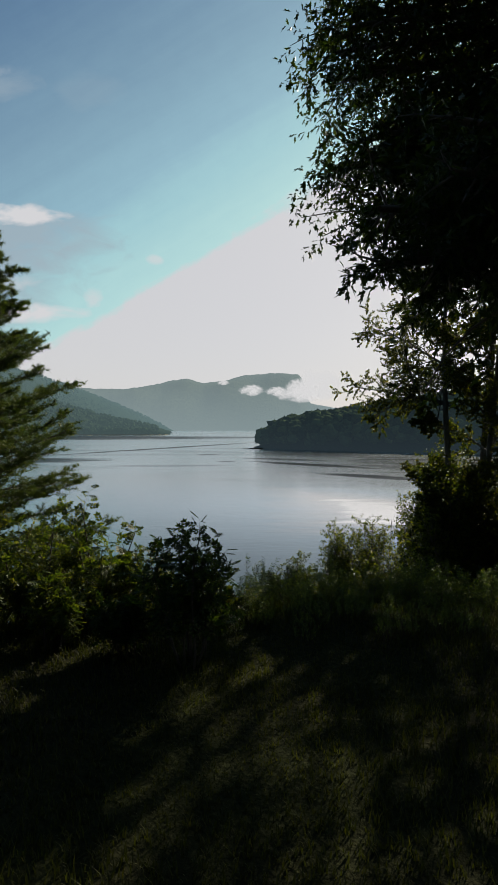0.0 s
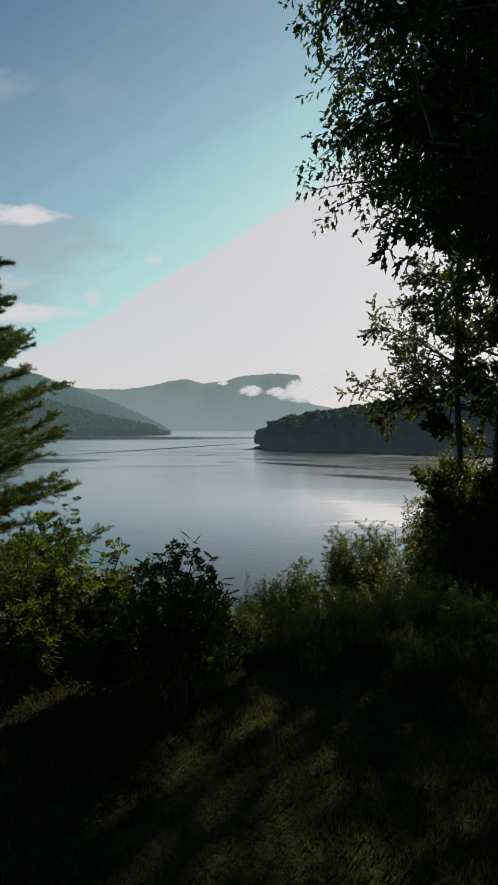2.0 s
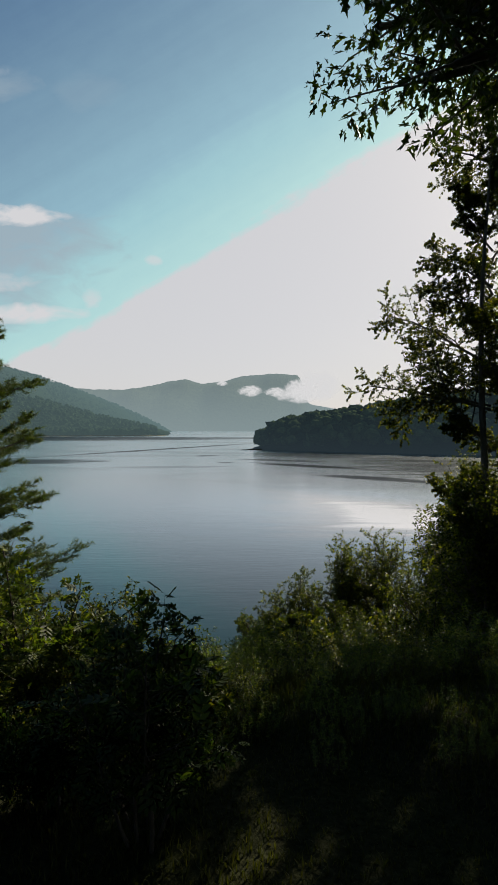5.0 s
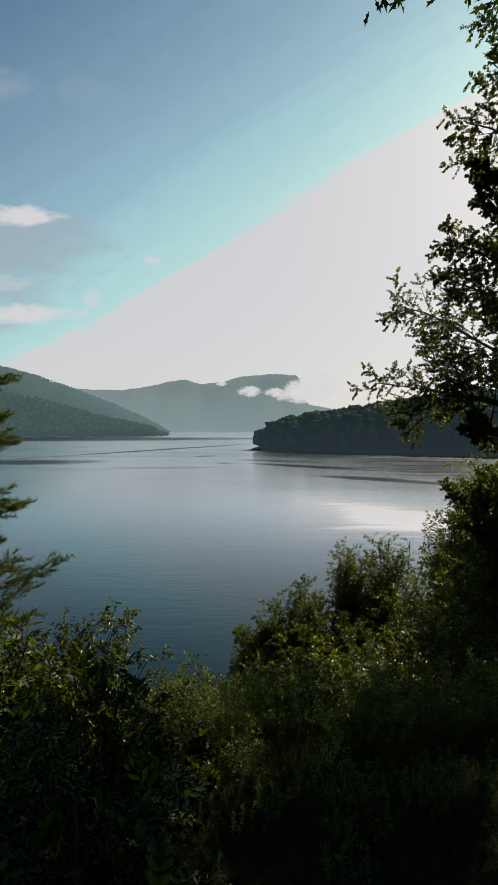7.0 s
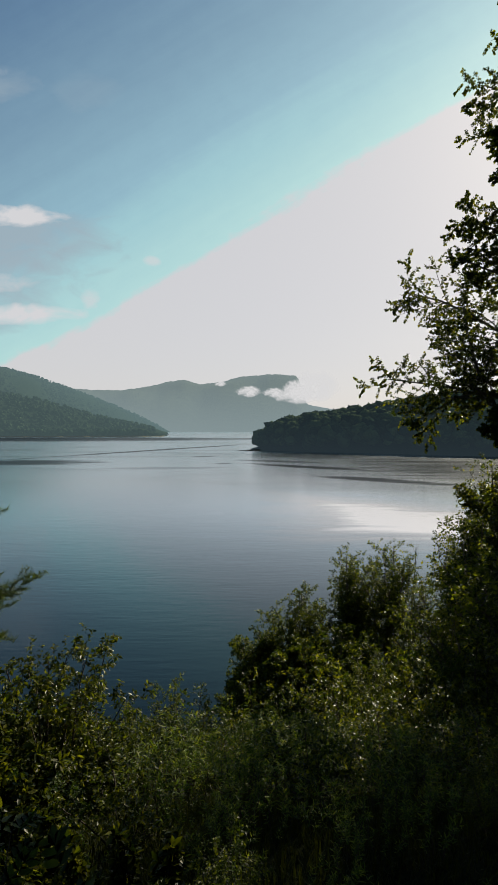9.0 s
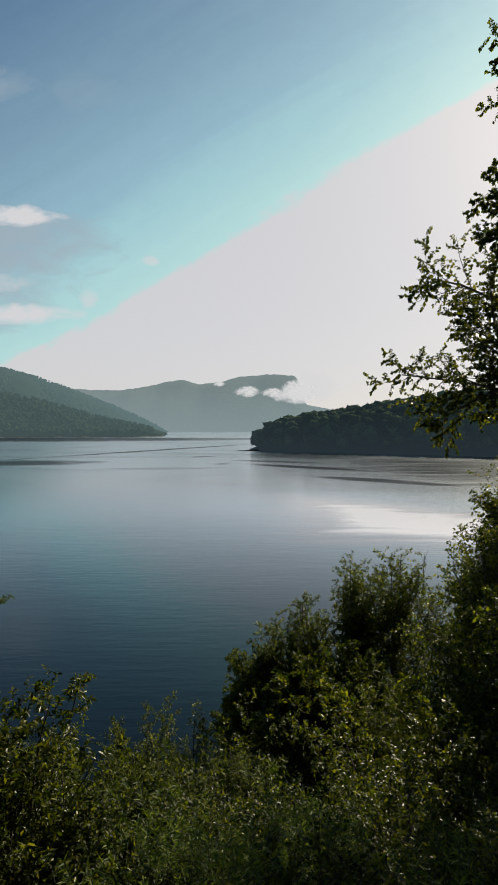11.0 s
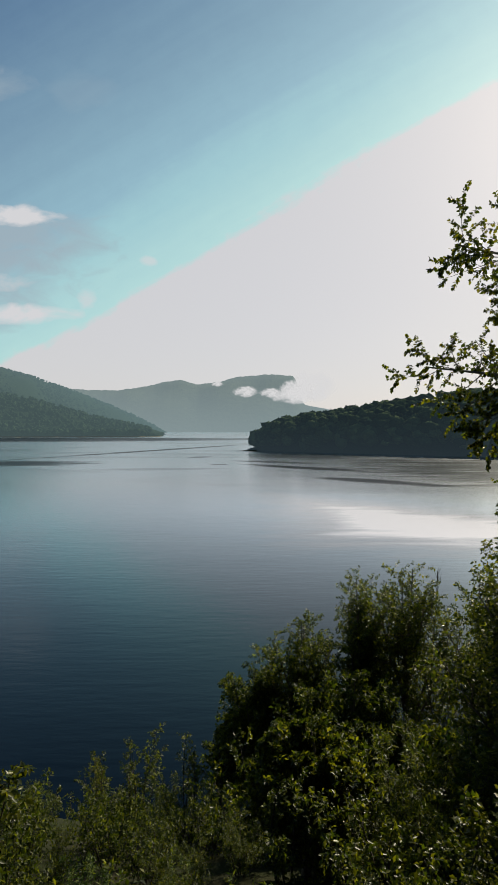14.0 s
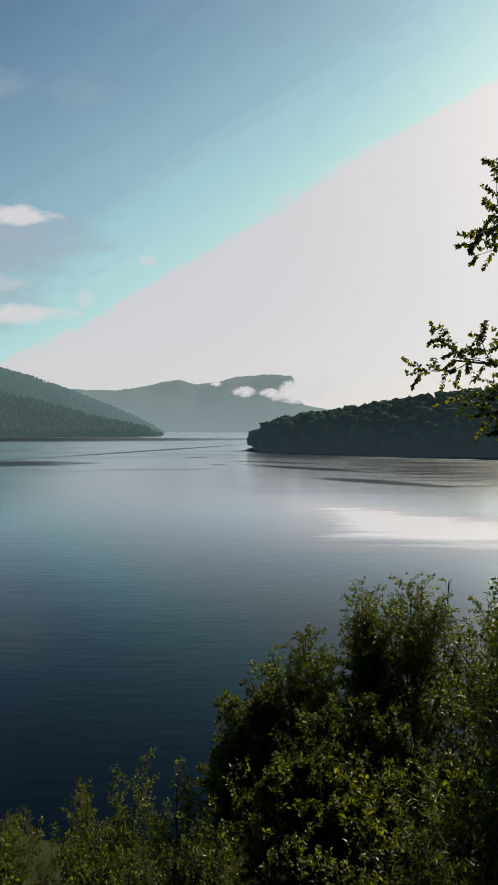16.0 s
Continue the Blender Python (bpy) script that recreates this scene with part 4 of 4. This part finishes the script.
# the lawn's edge: shrubs with paired leaflets
for i, (x, y, top, n, mat) in enumerate(((-0.40, 3.80, 1.44, 9, DARK_LEAF), (-1.36, 4.9, 1.50, 4, SAPLING_LEAF), (-1.1, 4.8, 0.95, 5, SAPLING_LEAF), (-1.9, 4.8, 1.42, 4, SAPLING_LEAF),
                                         (-2.4, 5.3, 1.3, 5, SAPLING_LEAF), (-1.5, 4.1, 0.95, 5, SAPLING_LEAF), (-2.1, 3.9, 1.05, 6, SAPLING_LEAF), (-0.9, 3.95, 0.85, 6, DARK_LEAF),
                                         (-1.75, 3.0, 0.75, 6, DARK_LEAF), (-2.6, 3.2, 0.9, 6, DARK_LEAF), (-3.0, 4.4, 1.2, 6, SAPLING_LEAF))):
    base = on_ground(x, y)
    h = top - base[2]
    shrub(100 + i, n, 77, h * 0.85, ASHY if mat is DARK_LEAF else FINE_ASHY, COMPOUND, mat, ("dark shrub with paired pointed leaflets at the lawn's edge" if mat is DARK_LEAF else
          "sunlit green sapling shrub with paired leaflets"), base=base, group="leafleted shrubs at the lawn's edge", height=h)

# slim saplings that stand above the thicket
UPRIGHT = dict(BUSHY, size=0.05, levels=[(12, 0.15, 38, 0.24, 0.6, 3, 0.1, 0.08, 0), (5, 0.1, 42, 0.5, 0.3, 2, 0.15, 0.05, 0)])
for i, (x, y, top) in enumerate(((-2.4, 14.4, -3.7), (-1.65, 14.0, -3.15), (-0.85, 15.2, -3.7), (-0.2, 14.8, -3.4), (-1.75, 7.8, 0.2), (-3.0, 12.4, -3.3), (-3.4, 13.9, -4.0),
                                 (0.7, 10.2, -1.2), (1.9, 8.2, -0.1), (2.5, 8.0, 0.15), (4.1, 14.0, -0.38))):
    base = on_ground(x, y)
    shrub(160 + i, 5, 82, (top - base[2]) * 0.9, UPRIGHT, SMALL, (ASPEN_LEAF, SHRUB_LEAF)[i % 2], "slim upright sapling rising from the bank's thicket", "sapling", "sapling",
          base, "saplings on the bank", 0.014, 7, top - base[2])

# a bare leader standing out of the dark tree's top
base = on_ground(3.95, 15.75)
plant("dead_sapling", 90, [(0, 0, 0, 20, 88, 6.0, 0.03)], dict(seg=10, wander=0.02, lift=0.05, leaves=1, size=0.012, levels=[(10, 0.84, 34, 0.085, 0.3, 3, 0.05, 0.3, 0)]),
      SMALL, DARK_LEAF, TWIG, "bare dead sapling leader with upturned twigs", "sapling", base, "stem", height=-0.52 - base[2])

# small-leaved bushes behind them
for i, (x, y, top) in enumerate(((-1.55, 5.5, 0.95), (-2.2, 5.9, 1.05), (-1.0, 5.3, 0.70), (-2.9, 5.6, 1.15), (-0.75, 4.9, 0.72), (-0.3, 4.8, 0.62), (-3.4, 6.6, 1.0), (-1.42, 7.2, 0.46), (-1.75, 7.4, 0.2))):
    base = on_ground(x, y)
    shrub(180 + i, 8, 70, (top - base[2]) * 0.85, dict(BUSHY, size=0.045, leaves=10), OVATE, ASPEN_LEAF, "sunlit yellow-green bush behind the lawn's edge", base=base,
          group="bushes behind the lawn's edge", height=top - base[2])

# patterns for the bank's thicket, each copied many times
kinds = [
    shrub(201, 9, 66, 1.0, BUSHY, SMALL, SHRUB_LEAF, "dense green bank shrub with oval leaves", base=on_ground(-4.6, 7.0), group="bank thicket", height=1.0),
    shrub(202, 8, 62, 1.0, dict(BUSHY, size=0.052), SMALL, ASPEN_LEAF, "yellow-green bank shrub with rounded leaves", base=on_ground(4.2, 6.6), group="bank thicket", height=1.0),
    shrub(203, 10, 70, 1.0, WILLOWY, SLIM, WILLOW_LEAF, "willowy bank shrub with narrow leaves", base=on_ground(-5.2, 10.4), group="bank thicket", height=1.0),
    shrub(204, 8, 68, 1.0, dict(BUSHY, size=0.065), SMALL, DARK_LEAF, "dark broad-leaved bank shrub", base=on_ground(5.4, 8.2), group="bank thicket", height=1.0),
]
weed = shrub(210, 7, 80, 0.75, WEEDY, SLIM, WEED_LEAF, "tall leafy weed stems at the lawn's edge", "weed", "weed", on_ground(0.5, 4.6), "weeds at the lawn's edge", 0.004, 8, 0.42)


def turned(x, y, angle, scale, wide=1.0, down=0.03):
    return Matrix.LocRotScale(Vector(on_ground(x, y, down)), Euler((0, 0, angle)), Vector((scale * wide, scale * wide, scale)))


rng = random.Random(77)
for yi in range(12):
    y0 = 5.0 + 1.0 * yi
    for xi in range(-7, 8):
        x = xi * 1.08 + rng.uniform(-0.4, 0.4)
        y = y0 + rng.uniform(-0.4, 0.4)
        if abs(x) > 1.6 + 0.42 * y or y > 15.6:
            continue
        right = min(1.0, max(0.0, (x - 0.1) / 0.8))
        top = 0.12 - (0.50 - 0.23 * right) * (y - 6.4)
        h = max(0.45, min(1.15 + 1.05 * right, top - float(ground_height(x, y)))) * rng.uniform(0.45, 1.22)
        k = kinds[rng.choice((0, 0, 1, 1, 2, 3) if y < 12 else (0, 0, 1, 2))]
        copy_thing(k, turned(x, y, rng.uniform(0, 6.28), h, 0.95 if h < 1.2 else 0.85))
for i in range(34):                                         # a close belt just below the lawn's edge
    x, y = -3.0 + 5.6 * (i + rng.random()) / 34, rng.uniform(5.6, 7.4)
    h = max(0.5, 0.02 - 0.12 * (y - 5.6) - float(ground_height(x, y))) * rng.uniform(0.8, 1.1)
    copy_thing(kinds[rng.choice((0, 1, 1, 0))], turned(x, y, rng.uniform(0, 6.28), h, 1.1))
for x, y, h in ((-1.25, 4.5, 0.55), (-1.75, 4.6, 0.7), (-2.25, 4.5, 0.75), (-2.75, 4.9, 0.85), (-1.45, 5.1, 0.8), (-2.0, 5.2, 0.95), (-2.6, 4.0, 0.65), (-0.85, 4.6, 0.5), (-3.3, 5.2, 1.0), (-1.9, 3.6, 0.45)):
    copy_thing(kinds[rng.choice((0, 1, 1))], turned(x, y, rng.uniform(0, 6.28), h, 0.9))
for i in range(150):
    y = 4.2 + 2.6 * rng.random() ** 1.4
    x = rng.uniform(-0.5, 0.7 + 0.45 * y)
    copy_thing(weed, turned(x, y, rng.uniform(0, 6.28), rng.uniform(0.5, 0.75) * (1.0 if y < 5.0 else 1.3 if y < 5.5 else 2.1)))


for i in range(12):
    y = rng.uniform(6.0, 13.0)
    x = rng.uniform(-0.45, 0.42) * y
    copy_thing(weed, turned(x, y, rng.uniform(0, 6.28), rng.uniform(1.4, 2.2)))


# ---- trees added out of view, behind and to the side, to shade the lawn and close it in ----
def make_shade_tree():
    rng = np.random.default_rng(50)
    root = tagged(new("tree"), "unseen broad leafy tree added at the lawn's edge for shade", "tree", "trees round the lawn")
    tp, tr = straight_trunk(rng, 8.0, 0.2)
    v, f = tubes(tp[None], tr[None], 8)
    mesh_object("trunk", v, f, BARK, root, smooth=True)
    n = 3800
    d = unit(rng.normal(0, 1, (n, 3)))
    lobes = 0.8 + 0.3 * np.sin(4 * d[:, 0] + 1) * np.cos(5 * d[:, 1]) * np.sin(3 * d[:, 2])
    p = d * (rng.random(n) ** 0.3 * lobes)[:, None] * np.array([3.0, 3.0, 4.6]) + np.array([0, 0, 6.2])
    v, f = scatter(SMALL, p, rng.normal(0, 1, (n, 3)), d + rng.normal(0, 0.5, (n, 3)), 0.22 + 0.22 * rng.random(n))
    mesh_object("crown", v, f, OAK_LEAF, root)
    root.location = on_ground(7.2, 7.5)
    return root


shade = make_shade_tree()
for x, y, s in ((9.0, 10.5, 1.0), (6.6, 5.0, 0.8), (9.8, 7.4, 1.1), (7.0, 1.2, 1.0), (3.6, -3.4, 1.0), (0.6, -5.0, 0.95), (-4.6, -5.6, 0.95), (7.6, -3.4, 1.2), (-1.6, -8.0, 1.3), (4.0, -8.5, 1.3), (-7.5, -5.5, 1.3)):
    copy_thing(shade, turned(x, y, x * 1.7 + y, s))


# ---- grass ----
def make_grass():
    rng = np.random.default_rng(21)
    n = 110000
    x, y = rng.uniform(-3.6, 4.6, n), rng.uniform(0.6, 6.4, n)
    clump = 0.6 + 0.5 * np.sin(2.1 * x + 1.3 * np.sin(1.7 * y)) * np.sin(2.6 * y + 0.5) + 0.25 * rng.random(n)
    h = (0.022 + 0.03 * rng.random(n)) * np.clip(clump + 0.4, 0.5, 1.6) * np.where(y > 4.5, 1.5, 1.0)
    a = rng.random(n) * 6.283
    p = np.stack([x, y, ground_height(x, y) - 0.004], -1)
    side = np.stack([np.cos(a), np.sin(a), 0 * a], -1) * 0.0036
    lean = np.stack([-np.sin(a), np.cos(a), 0 * a], -1) * (h * rng.uniform(0.1, 0.9, n))[:, None]
    up = np.stack([0 * h, 0 * h, h], -1)
    v = np.stack([p - side, p + side, p + side * 0.7 + up * 0.55 + lean * 0.3, p - side * 0.7 + up * 0.55 + lean * 0.3, p + up + lean], 1).reshape(-1, 3)
    i = (np.arange(n) * 5)[:, None]
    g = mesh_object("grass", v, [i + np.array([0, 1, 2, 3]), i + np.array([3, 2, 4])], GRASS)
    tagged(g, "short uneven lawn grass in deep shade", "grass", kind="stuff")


make_grass()
